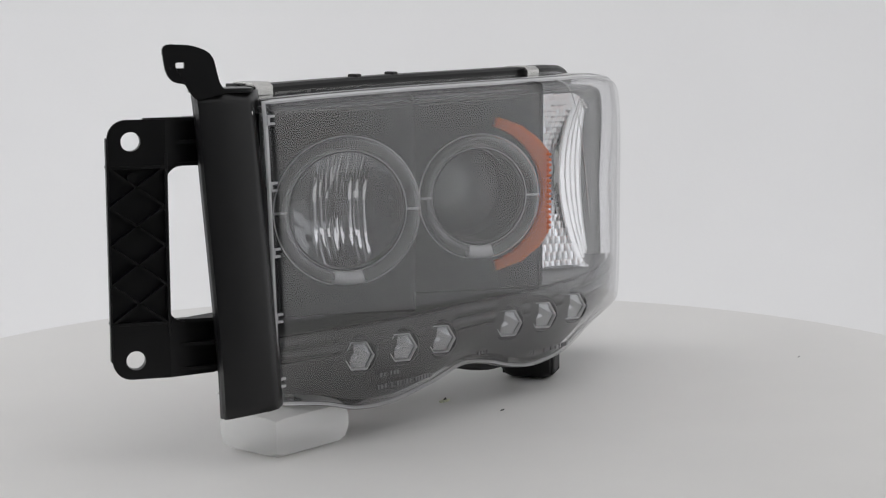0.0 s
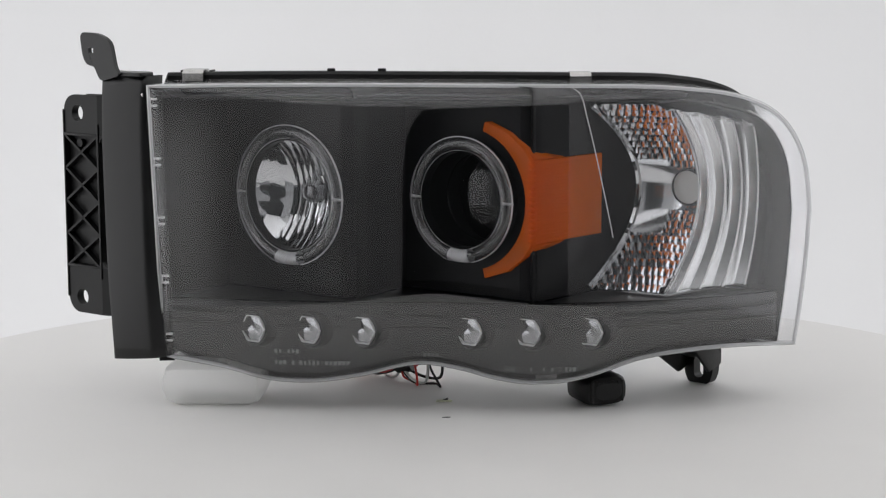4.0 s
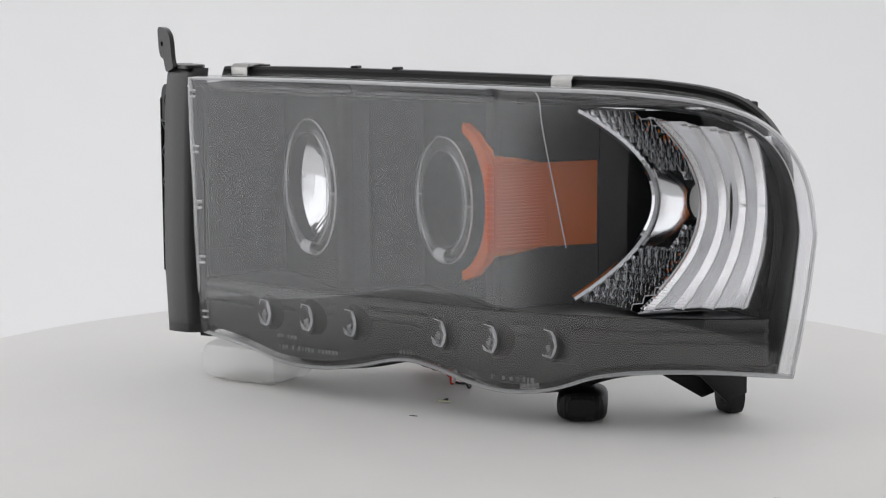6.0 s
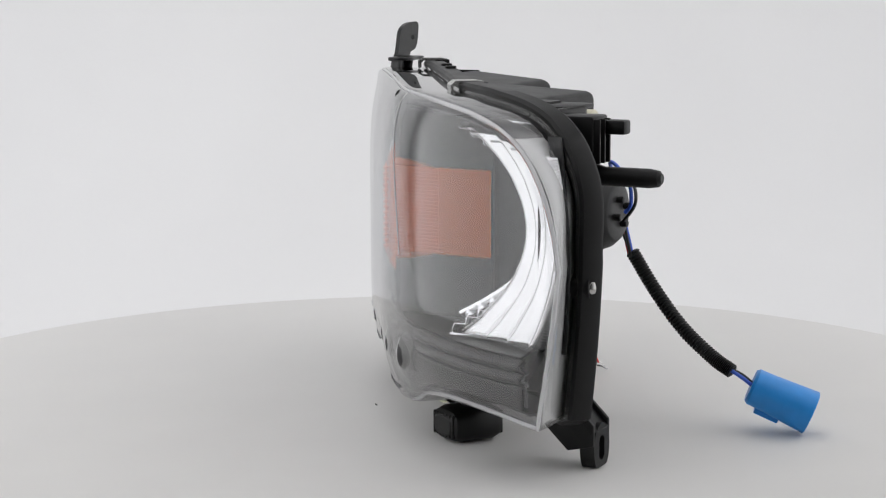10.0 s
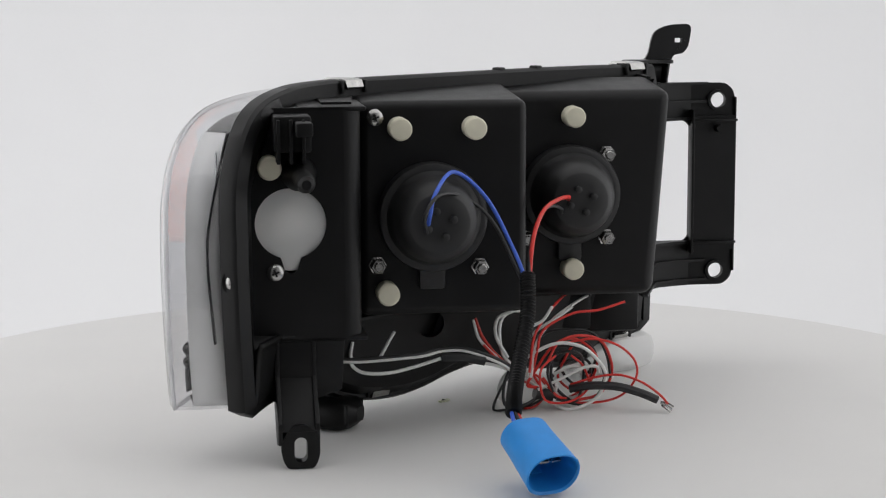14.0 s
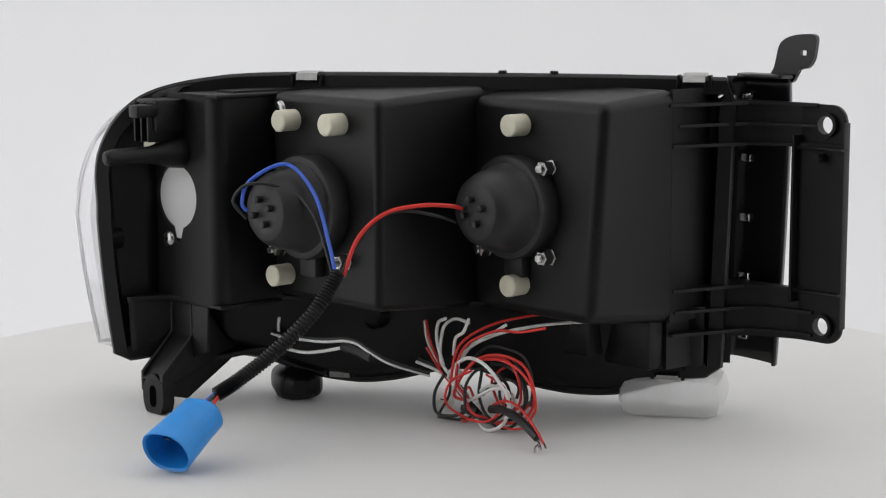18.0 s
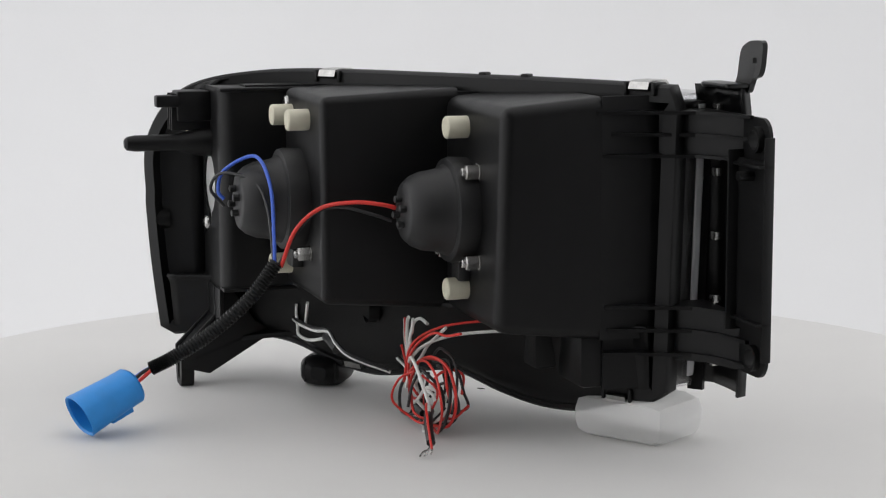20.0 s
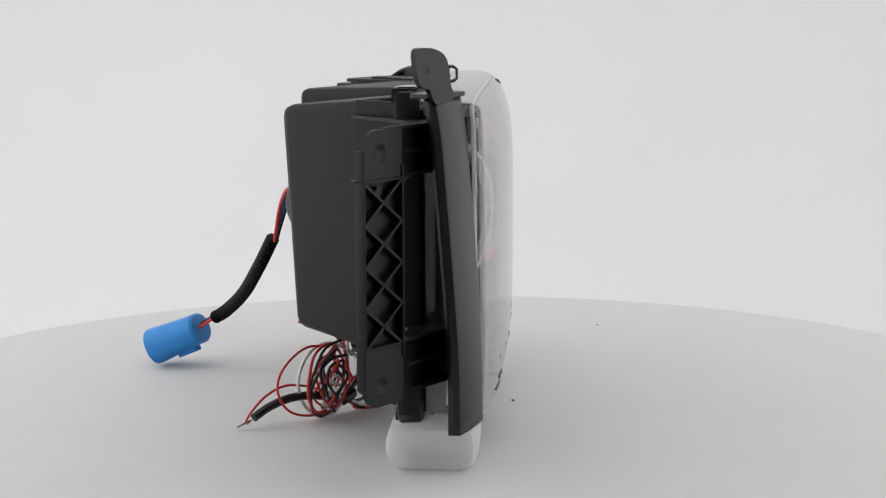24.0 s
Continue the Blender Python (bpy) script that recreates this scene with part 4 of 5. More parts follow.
part("projector_shutter", lathe([(0.033, -0.052), (0.022, -0.050), (0.012, -0.047), (0, -0.047)], 32, OPT(C2U, -0.006, C2Z)), STEEL, proj, "dull steel shutter plate")
halo(C2U, -0.0110, C2Z, 0.0408, proj)

# ---- amber side marker: a crescent round the projector and a ribbed block behind ----
cres = []
for i in range(25):
    a = radians(-74 + 148 * i / 24)
    cres.append((C2U + 0.0518 * math.cos(a), -0.004, C2Z + 0.0518 * math.sin(a)))
outer = [(0.0400, 0.2110), (0.0600, 0.2040), (0.0740, 0.1930), (0.0805, 0.1850), (0.0805, 0.1245), (0.0740, 0.1150), (0.0600, 0.1040), (0.0400, 0.0975)]
amber = part("amber_marker", prism(cres + [(u, -0.004, z) for u, z in outer], (0, 0.009, 0), 0.0006, TURN), AMBER, lamp, "amber crescent side marker round the projector", smooth=25)
part("amber_block", prism([(0.0785, 0.0005, 0.1250), (0.0812, 0.0005, 0.1250), (0.0858, 0.0805, 0.1250), (0.0830, 0.0805, 0.1250)], (0, 0, 0.0598), 0.0008, TURN), AMBER, amber, "ribbed amber block")
for k in range(15):
    part("amber_tooth", rbox((0.0785, -0.0050, 0.1270 + k * 0.0039), (0.0822, 0.0000, 0.1292 + k * 0.0039), 0.0006, TURN, 1), AMBER, amber)
for k in range(24):
    z = 0.1265 + k * 0.00242
    part("amber_rib", prism([(0.0812, 0.002, z), (0.0820, 0.002, z), (0.0842, 0.040, z), (0.0834, 0.040, z)], (0, 0, 0.0011), 0, TURN), AMBER, amber)
for zc, s in ((0.1852, 1), (0.1246, -1)):
    edge_a = [(0.0800, 0.000, 0.0), (0.0735, 0.000, 0.008), (0.0600, 0.000, 0.0185), (0.0420, 0.000, 0.0250)]
    edge_b = [(0.0826, 0.034, 0.0), (0.0800, 0.016, 0.0035), (0.0680, 0.0065, 0.0150), (0.0425, 0.0015, 0.0252)]
    bm = bmesh.new()
    ra = [bm.verts.new((u, v, zc + s * h)) for u, v, h in edge_a]
    rb = [bm.verts.new((u, v, zc + s * h)) for u, v, h in edge_b]
    for i in range(3):
        bm.faces.new((ra[i], ra[i + 1], rb[i + 1], rb[i]))
    bm.transform(TURN)
    solid(part("amber_fin", bm, AMBER, amber), 0.0016, 0)

# ---- corner reflector with flutes ----
CELL = 0.0051                     # size of one square facet
FLUTE_U, FLUTE_W = 0.1372, 0.0082  # where the flutes begin, width of one


def corner_top(u):
    return 0.2220 - 0.017 * max(0.0, (u - 0.130) / 0.040)


def facet_pt(u, z):
    """A point of the faceted bowl: smooth beside the bulb, small tilted squares above and below."""
    def bowl_v(u, z):
        return 0.1445 - 0.069 * ((z - 0.1545) / 0.069) ** 2 - 0.015 * max(0.0, 1 - (u - 0.0885) / 0.036) ** 2
    if abs(z - 0.1545) < 0.0165 or (u < 0.109 and abs(z - 0.1490) < 0.0275):
        return u, bowl_v(u, z), z
    cu, cz = math.floor((u - 0.0885) / CELL), math.floor((z - 0.0845) / CELL)
    uc, zc = 0.0885 + (cu + 0.5) * CELL, 0.0845 + (cz + 0.5) * CELL
    h1, h2 = math.sin(cu * 12.9 + cz * 78.2) * 43758.5, math.sin(cu * 39.3 + cz * 11.1) * 24634.6
    lean = 0.18 * (h1 - math.floor(h1)) - 0.09
    nod = 0.20 * (h2 - math.floor(h2)) - 0.10 - 0.30 * (zc - 0.1545) / 0.069
    return u, bowl_v(uc, zc) + lean * (u - uc) + nod * (z - zc) + 34 * (u - uc) ** 2 + 34 * (z - zc) ** 2, z


def flute_pt(u, z):
    """A point of the outer end: four bands, each a long shallow slope and a short steep step back."""
    t = min(3.9999, max(0.0, (u - FLUTE_U) / FLUTE_W))
    k, f = int(t), t - int(t)
    run = 0.29 * f / 0.83 if f < 0.83 else 0.29 + 0.71 * (f - 0.83) / 0.17
    step = 0.0018
    zc = 0.0845 + (math.floor((z - 0.0845) / step) + 0.5) * step
    zn, zm = (zc - 0.1545) / 0.069, (z - 0.1545) / 0.069
    curve = 0.55 * zn * zn + 0.45 * zm * zm
    w = (k + run) / 4
    return u, min(0.133 + 0.042 * w - (0.046 - 0.034 * w) * curve, 0.1850), z


def reflector_sheet(us, zs, pt):
    bm = bmesh.new()
    g = [[bm.verts.new(pt(u, min(z, corner_top(u)))) for z in zs] for u in us]
    for i in range(len(us) - 1):
        for j in range(len(zs) - 1):
            q = (g[i][j].co + g[i + 1][j + 1].co) / 2
            if math.hypot(q.x - 0.1232, q.z - 0.1560) > 0.0131 and g[i][j + 1].co.z - g[i][j].co.z > 1e-5:
                bm.faces.new((g[i][j], g[i + 1][j], g[i + 1][j + 1], g[i][j + 1]))
    bmesh.ops.delete(bm, geom=[v for v in bm.verts if not v.link_faces], context="VERTS")
    bm.transform(TURN)
    return bm


def stations(lo, hi, step, inner, gap):
    """Cuts at both sides of every cell border, with some between."""
    out, n = [], int((hi - lo) / step) + 1
    for c in range(n):
        for i in range(inner + 1):
            x = lo + c * step + gap + (step - 2 * gap) * i / inner
            if x < hi:
                out.append(x)
    return out + [hi]


facet_us = stations(0.0885, FLUTE_U, CELL, 6, 0.00008)
facet_zs = stations(0.0845, 0.2220, CELL, 6, 0.00008)
corner = solid(part("corner_reflector", reflector_sheet(facet_us, facet_zs, facet_pt), SATIN_CHROME, lamp, "chrome plated faceted corner reflector", smooth=12), 0.0008, 1)
flute_us = [FLUTE_U + FLUTE_W * (k + f) for k in range(4) for f in (0, 0.28, 0.56, 0.83)] + [FLUTE_U + 4 * FLUTE_W]
solid(part("reflector_flutes", reflector_sheet(flute_us, stations(0.0845, 0.2220, 0.0018, 1, 0.00005), flute_pt), FLUTE, corner, "bright satin flutes", smooth=12), 0.0008, 1)
part("reflector_rim", tube([V(0.0880, 0.1270 - 0.069 * ((0.0865 + 0.1350 * i / 36 - 0.1545) / 0.069) ** 2, 0.0865 + 0.1350 * i / 36) for i in range(37)], 0.0030, 8, straight=True), CHROME, corner, "bright chrome rim of the reflector", smooth=0)
# Pale tubes carry the glint lines between flutes in their colour.
for k in range(5):
    ridge = [flute_pt(FLUTE_U + FLUTE_W * (k + (-0.97 + 0.80 if k else 0.02)), 0.0852 + 0.1358 * i / 40) for i in range(41)]
    part("flute_ridge_glint", tube([V(u, v - 0.0005, min(z, corner_top(u) - 0.001)) for u, v, z in ridge], 0.0008, 6, straight=True), RIDGE_GLINT, corner, "ridge between two flutes, coloured white for its glint", smooth=60)
part("bulb_tube", lathe([(0.0126, -0.0020), (0.0126, 0.0056), (0.0131, 0.0060), (0.0136, 0.0055), (0.0136, -0.0003)], 40, OPT(0.1232, 0.1455, 0.1560)), BLACK_GLOSS, corner, "short dark tube round the bulb opening")
# Added disc: stands in for the bright backdrop seen through the open hole.
part("bulb_opening_disc", lathe([(0.0125, 0.0035), (0.0125, 0.0040), (0, 0.0046)], 32, OPT(0.1232, 0.1455, 0.1560)), MILKY, corner, "added milky disc standing in for the backdrop seen through the bulb opening")
part("reflector_floor", prism([(0.0875, 0.0750, 0.0832), (0.1441, 0.0800, 0.0832), (0.1530, 0.1440, 0.0832), (0.0875, 0.1440, 0.0832)], (0, 0, 0.0014), 0, TURN), CHROME, corner)
part("reflector_roof", prism([(0.0875, 0.0750, 0.2218), (0.1260, 0.0950, 0.2218), (0.1320, 0.1440, 0.2218), (0.0875, 0.1440, 0.2218)], (0, 0, 0.0014), 0, TURN), CHROME, corner)
part("reflector_back", lathe([(0, -0.0010), (0.0290, -0.0010), (0.0290, 0.0), (0, 0.0)], 40, OPT(0.1223, 0.1475, 0.1545)), MILKY, corner, "pale back of the corner reflector")
def end_pt(a, b, y, trim):
    """A point of the bezel's outer end, following the lens's outline."""
    z = 0.0835 + 0.1335 * b
    right = 0.2440 + 0.0095 * min(1, (z - 0.04) / 0.09) - trim
    if z > 0.150:
        right -= 0.55 * (z - 0.150) ** 1.25
    left = right - 0.0085
    return Vector((left + (right - left) * a, y + 0.006 * a, z))


solid(part("bezel_end", sheet(lambda a, b: end_pt(a, b, 0.0120, 0.002), 8, 18), BLACK_TRIM, bezel), 0.0012, 1)
solid(part("band_end_back", sheet(lambda a, b: band_pt(0.87 + 0.122 * a, 0.04 + 0.92 * b) + Vector((0, 0.0050 + 0.0005 * (int(b * 24) % 2), 0)), 12, 48), GREY_BACK, bezel, "grey ribbed back of the band end", smooth=0), 0.0008, 1)

# fine hatch on the outer end of the band
for k in range(15):
    x = 0.165 + 0.005 * k
    part("hatch_rib", tube([(x, front_y(x, 0.050) + 0.0092, 0.0520), (x, front_y(x, 0.0765) + 0.0092, 0.0765)], 0.0006, 5, 3), BLACK_TRIM, bezel)

# moulded marks on the lens
def mark_bar(x, z, w, h):
    y = front_y(x, z) - 0.0006
    ang = math.atan2(front_y(x + 0.004, z) - front_y(x - 0.004, z), 0.008)
    m = Matrix.Translation((x, y, z)) @ Matrix.Rotation(ang, 4, "Z")
    part("moulded_mark", rbox((-w / 2, 0, -h / 2), (w / 2, 0.0009, h / 2), 0, m), GREY_PRINT, lens)


random.seed(5)
for x0, z, n, h in ((-0.124, 0.0460, 6, 0.0030), (-0.124, 0.0372, 5, 0.0036), (-0.106, 0.0372, 12, 0.0036), (-0.020, 0.0440, 5, 0.0028), (0.056, 0.0345, 2, 0.0034), (0.068, 0.0345, 3, 0.0034), (0.084, 0.0345, 3, 0.0034)):
    for i in range(n):
        if random.random() < 0.88:
            mark_bar(x0 + i * 0.0031, z + random.uniform(-0.0002, 0.0002), random.uniform(0.0012, 0.0022), h * random.uniform(0.75, 1.0))


def word(text, x, z, size):
    cu = bpy.data.curves.new("word", "FONT")
    cu.body, cu.size, cu.extrude, cu.align_x = text, size, 0.0003, "CENTER"
    tmp = bpy.data.objects.new("word", cu)
    scene.collection.objects.link(tmp)
    me = bpy.data.meshes.new_from_object(tmp.evaluated_get(bpy.context.evaluated_depsgraph_get()))
    bpy.data.objects.remove(tmp)
    y = front_y(x, z) - 0.0008
    ang = math.atan2(front_y(x + 0.004, z) - front_y(x - 0.004, z), 0.008)
    me.transform(Matrix.Translation((x, y, z)) @ Matrix.Rotation(ang, 4, "Z") @ Matrix.Rotation(radians(90), 4, "X"))
    me.materials.append(GREY_PRINT)
    ob = new("moulded_word", me)
    ob.parent = lens


word("SAE", 0.0440, 0.0328, 0.0052)
word("2", 0.0795, 0.0328, 0.0052)
# parting seam between front and corner of the lens
part("lens_seam", tube([lens_front(0.5520, 0.9995) + Vector((0, -0.0002, 0))] + [lens_front(0.567 + 0.078 * k / 8, 0.972 - 0.476 * k / 8) + Vector((0, -0.0002, 0)) for k in range(9)], 0.0004, 5, 4), HALO_END, lens)

# ---- wiring harness ----
harness = part("corrugated_sleeve", tube(smooth_path([(0.0610, 0.1250, 0.1170), (0.0760, 0.1365, 0.0921), (0.1005, 0.1490, 0.0675), (0.1238, 0.1630, 0.0500), (0.1370, 0.1725, 0.0420)], 26), 0.0049, 12, ribs=0.10, straight=True), BLACK_PP, lamp, "black corrugated cable sleeve")
conn_a, conn_b = Vector((0.1431, 0.1850, 0.0325)), Vector((0.1600, 0.2215, 0.0152))
ax = (conn_b - conn_a).normalized()
lat = ax.cross(Vector((0, 0, 1))).normalized()
upv = lat.cross(ax).normalized()
L = (conn_b - conn_a).length


def oval(s, a, b, n=36):
    return [conn_a + ax * s + lat * (a * math.copysign(abs(math.cos(2 * math.pi * i / n)) ** 0.7, math.cos(2 * math.pi * i / n))) + upv * (b * math.sin(2 * math.pi * i / n)) for i in range(n)]


bm = bmesh.new()
loops = [[bm.verts.new(p) for p in oval(s, a, b)] for s, a, b in ((-0.001, 0.0142, 0.0108), (0.001, 0.0160, 0.0124), (0.012, 0.0163, 0.0127), (0.022, 0.0168, 0.0134), (L, 0.0180, 0.0149), (L + 0.0005, 0.0174, 0.0143), (L - 0.001, 0.0162, 0.0131), (0.018, 0.0150, 0.0118), (0.016, 0.004, 0.003))]
for a, b in zip(loops, loops[1:]):
    for j in range(36):
        bm.faces.new((a[j], a[(j + 1) % 36], b[(j + 1) % 36], b[j]))
bm.faces.new(loops[0][::-1])
bm.faces.new(loops[-1])
plug = part("plug", bm, BLUE, lamp, "blue oval plug with an open mouth", smooth=35)
frame_m = Matrix((( lat.x, ax.x, upv.x, conn_a.x), (lat.y, ax.y, upv.y, conn_a.y), (lat.z, ax.z, upv.z, conn_a.z), (0, 0, 0, 1)))
part("plug_latch", rbox((-0.0045, 0.008, -0.0165), (0.0045, 0.026, -0.0115), 0.001, frame_m), BLUE, plug)
for k in (-1, 0, 1):
    part("plug_blade", rbox((k * 0.0085 - 0.003, 0.016, -0.0006), (k * 0.0085 + 0.003, 0.031, 0.0006), 0, frame_m), STEEL, plug)


def wire(pts, mat, r=0.0013, label="", steps=8):
    return part("wire", tube(pts, r, 7, steps), mat, harness, label, smooth=60)


wire([(0.1287, 0.0955, 0.1545), (0.1310, 0.0990, 0.1610), (0.1250, 0.0990, 0.1760), (0.1007, 0.0945, 0.1868), (0.0800, 0.1050, 0.1680), (0.0680, 0.1180, 0.1340), (0.0630, 0.1245, 0.1140)], W_BLUE, 0.0014, "blue wire")
wire([(0.1290, 0.0945, 0.1490), (0.1370, 0.1000, 0.1620), (0.1250, 0.1020, 0.1740), (0.0980, 0.1010, 0.1700), (0.0790, 0.1100, 0.1520), (0.0650, 0.1225, 0.1140)], W_BLACK, 0.0012, "black wire")
wire([(-0.0206, 0.0980, 0.1574), (-0.0130, 0.1040, 0.1600), (0.0060, 0.1100, 0.1610), (0.0300, 0.1150, 0.1560), (0.0480, 0.1200, 0.1400), (0.0580, 0.1240, 0.1140)], W_RED, 0.0015, "red wire")
wire([(-0.0160, 0.0960, 0.1480), (-0.0040, 0.1040, 0.1530), (0.0160, 0.1100, 0.1570), (0.0340, 0.1150, 0.1530), (0.0500, 0.1190, 0.1350), (0.0600, 0.1250, 0.1140)], W_BLACK, 0.0012, "black wire")
for k, (mat, off) in enumerate(((W_RED, -0.003), (W_BLUE, 0.003), (W_BLACK, 0.0))):
    wire([Vector((0.1350, 0.1712, 0.0435)) + lat * off * 0.5, Vector((0.1400, 0.1785, 0.0375)) + lat * off + upv * 0.001 * k, conn_a + ax * 0.004 + lat * off * 1.4], mat, 0.0014)

# ---- loose bundle of thin wires under the low beam chamber, tied with black tape ----
wire([(-0.078, 0.108, 0.077), (-0.060, 0.097, 0.072), (-0.045, 0.087, 0.071), (-0.030, 0.077, 0.064), (-0.021, 0.074, 0.057), (-0.016, 0.075, 0.047), (-0.015, 0.072, 0.030), (-0.023, 0.071, 0.019)], W_RED, 0.001)
wire([(-0.023, 0.071, 0.017), (-0.013, 0.068, 0.020), (-0.017, 0.074, 0.033), (-0.028, 0.080, 0.048), (-0.044, 0.088, 0.054), (-0.061, 0.097, 0.050), (-0.069, 0.101, 0.037), (-0.070, 0.102, 0.022), (-0.061, 0.097, 0.009), (-0.044, 0.089, 0.006)], W_RED, 0.0011)
wire([(-0.032, 0.086, 0.050), (-0.047, 0.101, 0.053), (-0.061, 0.113, 0.048), (-0.070, 0.122, 0.037), (-0.072, 0.123, 0.024), (-0.065, 0.116, 0.011), (-0.056, 0.103, 0.005), (-0.042, 0.086, 0.005), (-0.031, 0.073, 0.013)], W_RED, 0.0009)
wire([(-0.029, 0.076, 0.016), (-0.023, 0.066, 0.026), (-0.019, 0.057, 0.017), (-0.017, 0.053, 0.002), (-0.019, 0.066, 0.0015), (-0.027, 0.069, 0.005), (-0.028, 0.075, 0.014)], W_RED, 0.0009)
wire([(-0.041, 0.086, 0.018), (-0.049, 0.104, 0.025), (-0.057, 0.119, 0.027), (-0.066, 0.132, 0.022), (-0.074, 0.142, 0.013), (-0.0784, 0.1465, 0.006)], W_RED, 0.0009)
wire([(-0.023, 0.061, 0.071), (-0.013, 0.055, 0.073), (-0.005, 0.051, 0.068), (-0.002, 0.051, 0.057), (-0.002, 0.054, 0.043), (-0.007, 0.058, 0.035), (-0.016, 0.065, 0.026), (-0.023, 0.071, 0.019)], W_WHITE, 0.0012)
wire([(-0.050, 0.081, 0.074), (-0.039, 0.074, 0.066), (-0.026, 0.065, 0.057), (-0.019, 0.062, 0.048), (-0.015, 0.062, 0.041), (-0.016, 0.066, 0.026)], W_WHITE, 0.0012)
wire([(-0.007, 0.057, 0.030), (-0.013, 0.070, 0.042), (-0.024, 0.085, 0.051), (-0.036, 0.098, 0.049), (-0.046, 0.106, 0.039), (-0.053, 0.109, 0.026), (-0.050, 0.104, 0.010), (-0.040, 0.093, 0.0016), (-0.033, 0.083, 0.002), (-0.028, 0.075, 0.010), (-0.023, 0.069, 0.015)], W_WHITE, 0.0013)
wire([(-0.019, 0.073, 0.016), (-0.031, 0.085, 0.024), (-0.042, 0.097, 0.032), (-0.051, 0.102, 0.032), (-0.054, 0.102, 0.027)], W_WHITE, 0.0012)
wire([(-0.017, 0.058, 0.036), (-0.010, 0.047, 0.022), (-0.010, 0.044, 0.009), (-0.013, 0.049, 0.004), (-0.020, 0.061, 0.004), (-0.026, 0.071, 0.009)], W_WHITE, 0.0012)
wire([(-0.009, 0.054, 0.025), (-0.007, 0.048, 0.015), (0.000, 0.047, 0.0015), (-0.003, 0.056, 0.0015), (-0.019, 0.062, 0.0015), (-0.027, 0.072, 0.008)], W_BLACK, 0.001)
wire([(-0.033, 0.074, 0.022), (-0.041, 0.078, 0.031), (-0.052, 0.085, 0.036), (-0.059, 0.090, 0.032), (-0.058, 0.092, 0.024)], W_BLACK, 0.0011)
wire([(-0.039, 0.074, 0.045), (-0.052, 0.085, 0.045), (-0.061, 0.094, 0.037), (-0.064, 0.100, 0.024), (-0.059, 0.099, 0.010), (-0.050, 0.093, 0.003), (-0.037, 0.083, 0.006), (-0.026, 0.074, 0.014)], W_BLACK, 0.0012)
wire([(-0.005, 0.059, 0.034), (0.002, 0.058, 0.020), (0.001, 0.059, 0.006), (-0.011, 0.066, 0.005), (-0.023, 0.071, 0.010)], W_BLACK, 0.0012)
wire([(-0.025, 0.060, 0.045), (-0.037, 0.069, 0.056), (-0.050, 0.081, 0.057), (-0.063, 0.091, 0.053), (-0.069, 0.098, 0.038), (-0.068, 0.103, 0.021)], W_BLACK, 0.001)
wire([(0.017, 0.038, 0.038), (0.003, 0.049, 0.035), (-0.007, 0.057, 0.030), (-0.016, 0.065, 0.023), (-0.026, 0.074, 0.014)], W_WHITE, 0.0012)
wire([(0.015, 0.034, 0.040), (0.001, 0.046, 0.036), (-0.008, 0.056, 0.031), (-0.018, 0.064, 0.024), (-0.026, 0.074, 0.014)], W_BLACK, 0.0016)
wire([(0.009, 0.045, 0.050), (-0.002, 0.054, 0.035), (-0.014, 0.063, 0.023), (-0.025, 0.072, 0.013)], W_RED, 0.001)
across, mid = Vector((0.945, -0.326, 0)), Vector((-0.042, 0.084, 0.028))
for mat, du, dz, ru, rz, ph, r in ((W_RED, 0.004, 0.002, 0.022, 0.022, 20, 0.0010), (W_BLACK, -0.004, 0.001, 0.018, 0.023, 60, 0.0012), (W_RED, 0.016, -0.004, 0.021, 0.018, 110, 0.0009), (W_WHITE, 0.002, -0.008, 0.013, 0.012, 30, 0.0013),
                                   (W_BLACK, 0.008, -0.003, 0.016, 0.019, -30, 0.0011), (W_RED, -0.012, 0.000, 0.015, 0.017, 200, 0.0010), (W_BLACK, -0.014, 0.002, 0.013, 0.015, 80, 0.0011)):
    wire([mid + across * (0.8 * du - 0.002 + 1.05 * ru * math.cos(radians(ph + 47 * i))) + Vector((0.326, 0.945, 0)) * (0.5 * du + 0.004 * math.sin(2.1 * i + ph)) + Vector((0, 0, max(dz + rz * math.sin(radians(ph + 47 * i)), 0.0022 - mid.z))) for i in range(8)], mat, r)
part("tape_knot", tube([(-0.020, 0.0695, 0.0135), (-0.0255, 0.073, 0.0115), (-0.031, 0.077, 0.0105)], 0.0046, 9, 5), W_BLACK, harness, "black tape round the wires", smooth=60)
part("heat_shrink", tube([(-0.040, 0.086, 0.0150), (-0.048, 0.100, 0.0180), (-0.057, 0.116, 0.0180), (-0.066, 0.130, 0.0140), (-0.074, 0.1405, 0.0085)], 0.0031, 9, 6), W_BLACK, harness, "black sleeve over the cut wire ends")
for k in range(4):
    e = Vector((-0.0755 + 0.0010 * (k % 2), 0.1420 + 0.0006 * k, 0.0072 - 0.0008 * k))
    part("bare_end", tube([e, e + Vector((-0.0030 + 0.0016 * k, 0.0045, -0.0010)), e + Vector((-0.0045 + 0.0022 * k, 0.0085, -0.0032))], 0.0007, 5, 3), STEEL, harness)

# leads from the tray to the bundle
wire([(0.140, 0.003, 0.055), (0.119, 0.020, 0.052), (0.096, 0.039, 0.053), (0.081, 0.049, 0.054), (0.068, 0.055, 0.056), (0.057, 0.065, 0.056), (0.045, 0.075, 0.051), (0.030, 0.078, 0.044), (0.005, 0.066, 0.034)], W_WHITE, 0.0012)
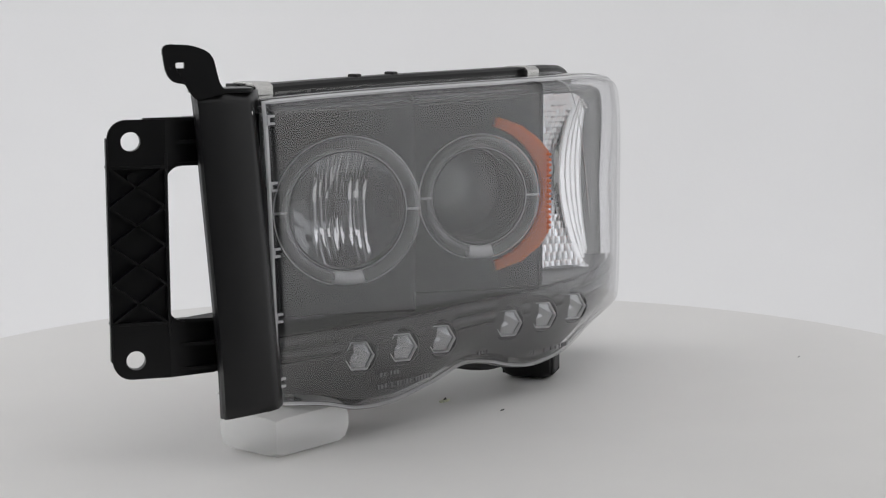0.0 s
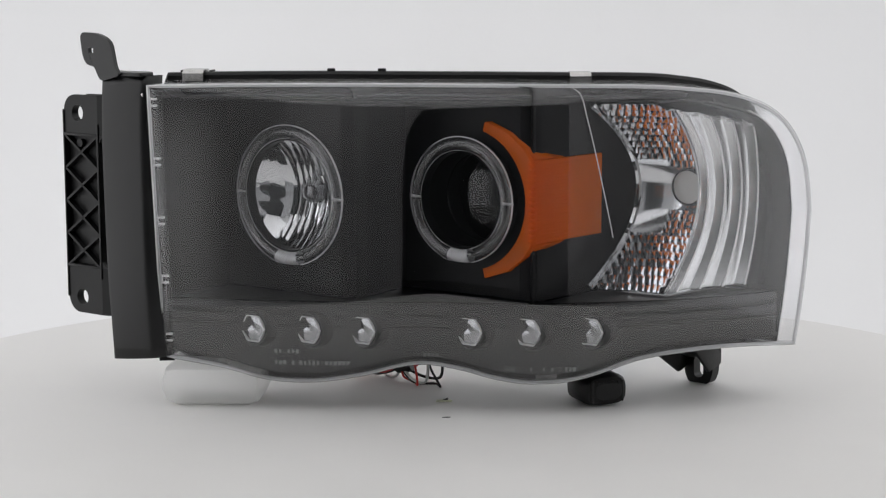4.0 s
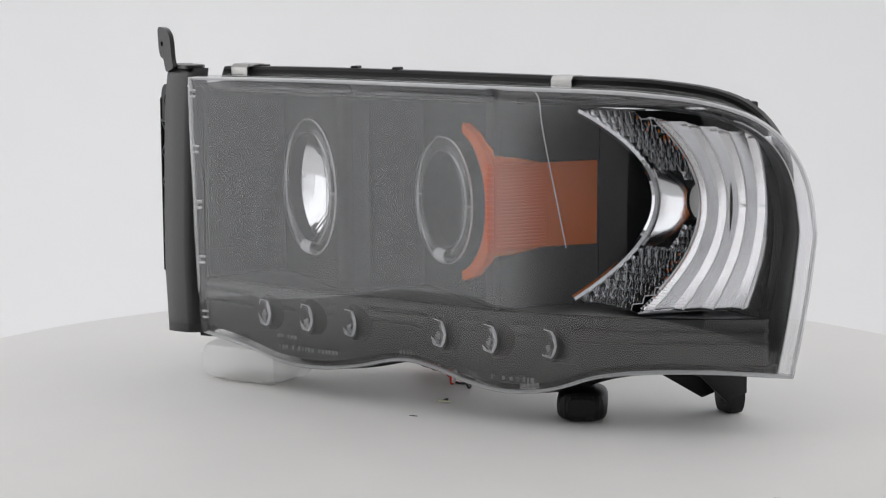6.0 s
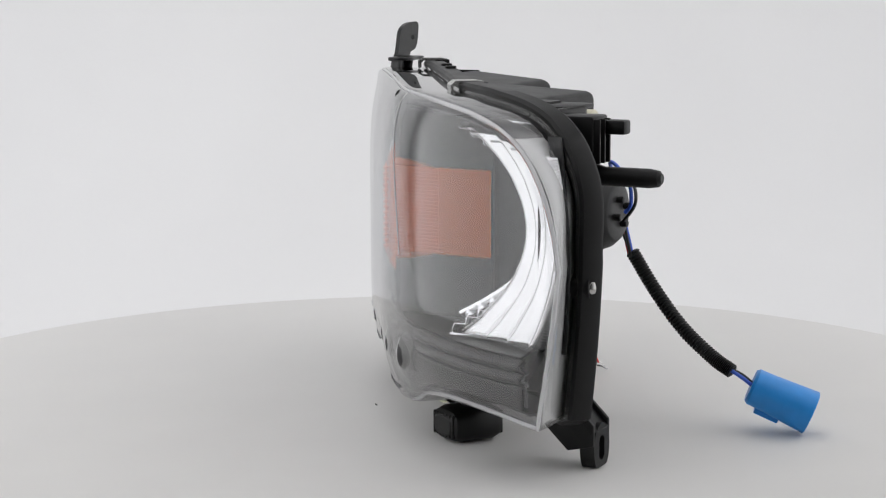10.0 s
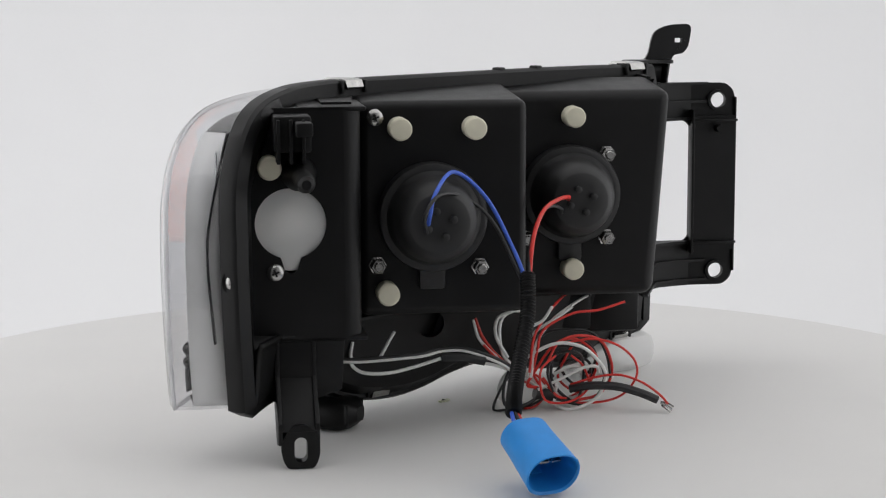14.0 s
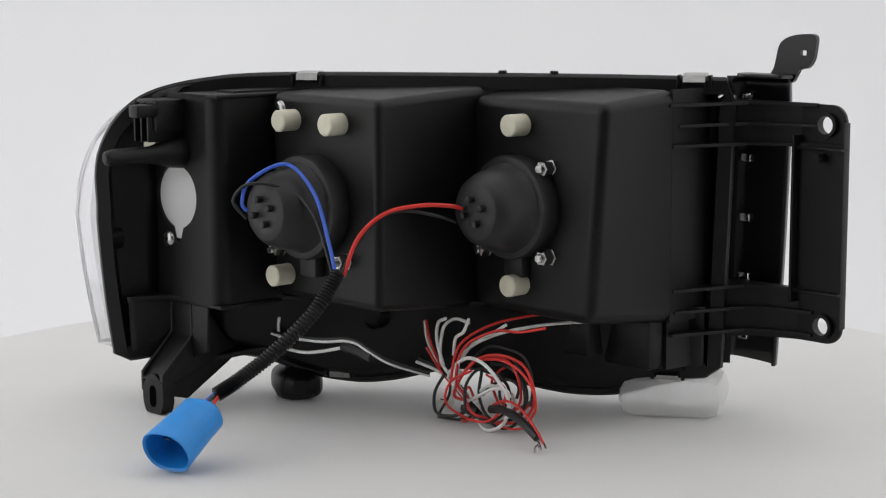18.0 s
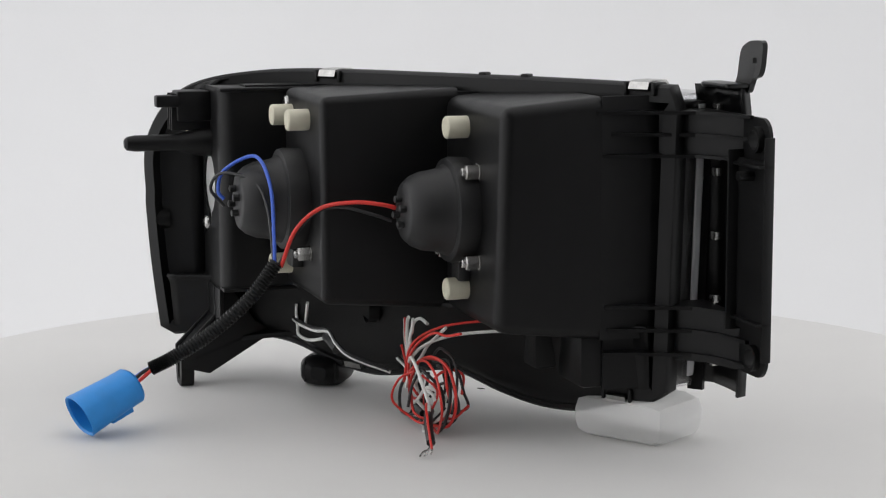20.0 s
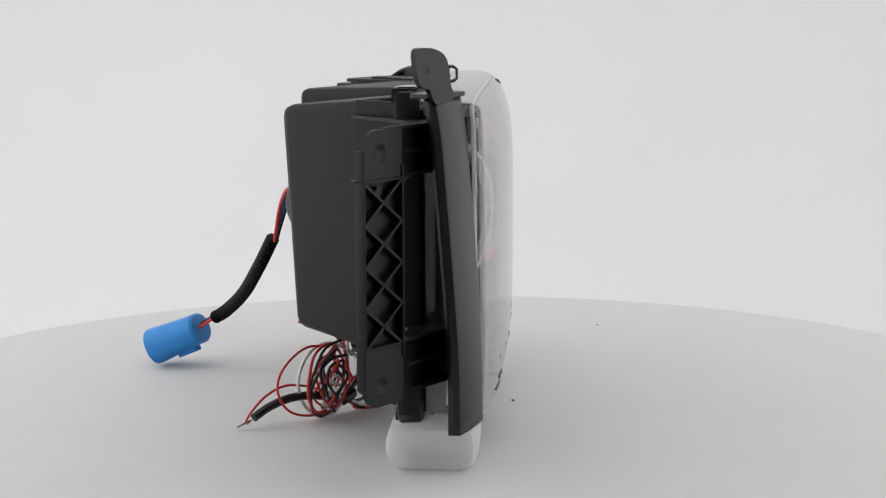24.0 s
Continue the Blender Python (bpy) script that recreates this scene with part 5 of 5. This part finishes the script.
wire([(0.140, 0.003, 0.057), (0.119, 0.020, 0.054), (0.096, 0.039, 0.055), (0.081, 0.049, 0.056), (0.068, 0.055, 0.058), (0.057, 0.065, 0.058), (0.045, 0.075, 0.053), (0.030, 0.079, 0.046), (0.005, 0.068, 0.036)], W_BLACK, 0.0012)
wire([(0.121, 0.017, 0.054), (0.119, 0.019, 0.048), (0.114, 0.025, 0.044), (0.100, 0.034, 0.043), (0.085, 0.044, 0.046), (0.069, 0.055, 0.051)], W_WHITE, 0.0013)
wire([(-0.006, 0.059, 0.074), (-0.000, 0.051, 0.069), (0.001, 0.050, 0.056), (-0.004, 0.057, 0.040)], W_WHITE, 0.0013)
wire([(0.010, 0.038, 0.069), (0.007, 0.042, 0.056), (0.002, 0.048, 0.045), (-0.002, 0.054, 0.038)], W_RED, 0.0011)
wire([(0.011, 0.037, 0.068), (0.009, 0.040, 0.055), (0.004, 0.046, 0.046), (-0.001, 0.052, 0.040)], W_WHITE, 0.0012)
wire([(-0.024, 0.082, 0.078), (-0.020, 0.077, 0.068), (-0.014, 0.070, 0.062), (-0.012, 0.066, 0.049)], W_WHITE, 0.0012)
wire([(0.097, 0.037, 0.072), (0.101, 0.033, 0.062), (0.104, 0.030, 0.054)], W_WHITE, 0.0012)
wire([(0.120, 0.019, 0.066), (0.121, 0.018, 0.058), (0.120, 0.018, 0.053)], W_WHITE, 0.0012)
wire([(-0.090, 0.050, 0.078), (-0.060, 0.062, 0.076), (-0.035, 0.070, 0.070), (-0.016, 0.072, 0.056), (-0.010, 0.072, 0.030)], W_RED, 0.0010)
wire([(-0.112, 0.052, 0.072), (-0.075, 0.064, 0.071), (-0.040, 0.070, 0.064), (-0.018, 0.072, 0.050), (-0.012, 0.072, 0.026)], W_WHITE, 0.0012)
part("cable_tape", tube([(0.068, 0.055, 0.052), (0.057, 0.065, 0.051), (0.045, 0.075, 0.048)], 0.0034, 9, 6), W_BLACK, harness)

# ---- what stands on the turntable beside the lamp ----
block = thing("support_block", "frosted white plastic block propping the headlamp's end", "block")
part("body", rbox((-0.038, -0.030, 0.0), (0.038, 0.030, 0.0315), 0.012, Matrix.Translation((-0.1690, 0.0215, 0)) @ Matrix.Rotation(radians(-8), 4, "Z")), FOAM, block)
scrap = thing("paper_scrap", "tiny torn pale green paper scrap on the turntable", "scrap")
part("piece", prism([(-0.0062, -0.0016, 0.0003), (0.0002, -0.0030, 0.0003), (0.0060, -0.0012, 0.0003), (0.0048, 0.0014, 0.0003), (0.0008, 0.0024, 0.0003), (-0.0048, 0.0016, 0.0003)], (0, 0, 0.0009)), SCRAP, scrap)
part("fold", prism([(-0.0010, 0.0002, 0.0010), (0.0026, -0.0006, 0.0010), (0.0030, 0.0010, 0.0022)], (0, 0, 0.0006)), DARK_SPECK, scrap)
speck_a = thing("dirt_speck", "small dark dirt speck on the turntable", "speck", "specks")
part("grain", prism([(-0.0053, -0.0516, 0.0001), (-0.0020, -0.0522, 0.0001), (0.0012, -0.0512, 0.0001), (-0.0018, -0.0505, 0.0001)], (0, 0, 0.0005)), DARK_SPECK, speck_a)
speck_b = thing("dirt_speck", "thin pale hair of dirt on the turntable", "speck", "specks")
part("grain", prism([(0.2885, -0.1650, 0.0001), (0.2930, -0.1640, 0.0001), (0.2932, -0.1634, 0.0001), (0.2888, -0.1642, 0.0001)], (0, 0, 0.0005)), DARK_SPECK, speck_b)


# ---- movement: everything on the disc turns with it ----
def motions():
    rows = [(0.0, 57.97), (1.0, 44.51), (1.5, 37.76), (2.5, 24.23), (3.5, 10.71), (4.0, 3.94), (5.0, -9.66), (6.0, -23.22), (7.0, -36.85), (8.0, -50.29), (9.0, -63.31), (10.0, -76.25),
            (11.25, -92.95), (12.5, -109.71), (13.0, -116.46), (14.0, -130.14), (15.0, -143.84), (16.0, -157.60), (17.0, -171.31), (17.5, -178.04), (18.5, -191.25), (19.5, -204.36),
            (20.0, -210.97), (21.0, -224.35), (22.0, -237.72), (23.0, -251.09), (24.0, -264.94)]
    for ob in (turntable, lamp, block, scrap, speck_a, speck_b):
        walk(ob, [(t, pose(0, 0, 0, 0, 0, a)) for t, a in rows])


motions()
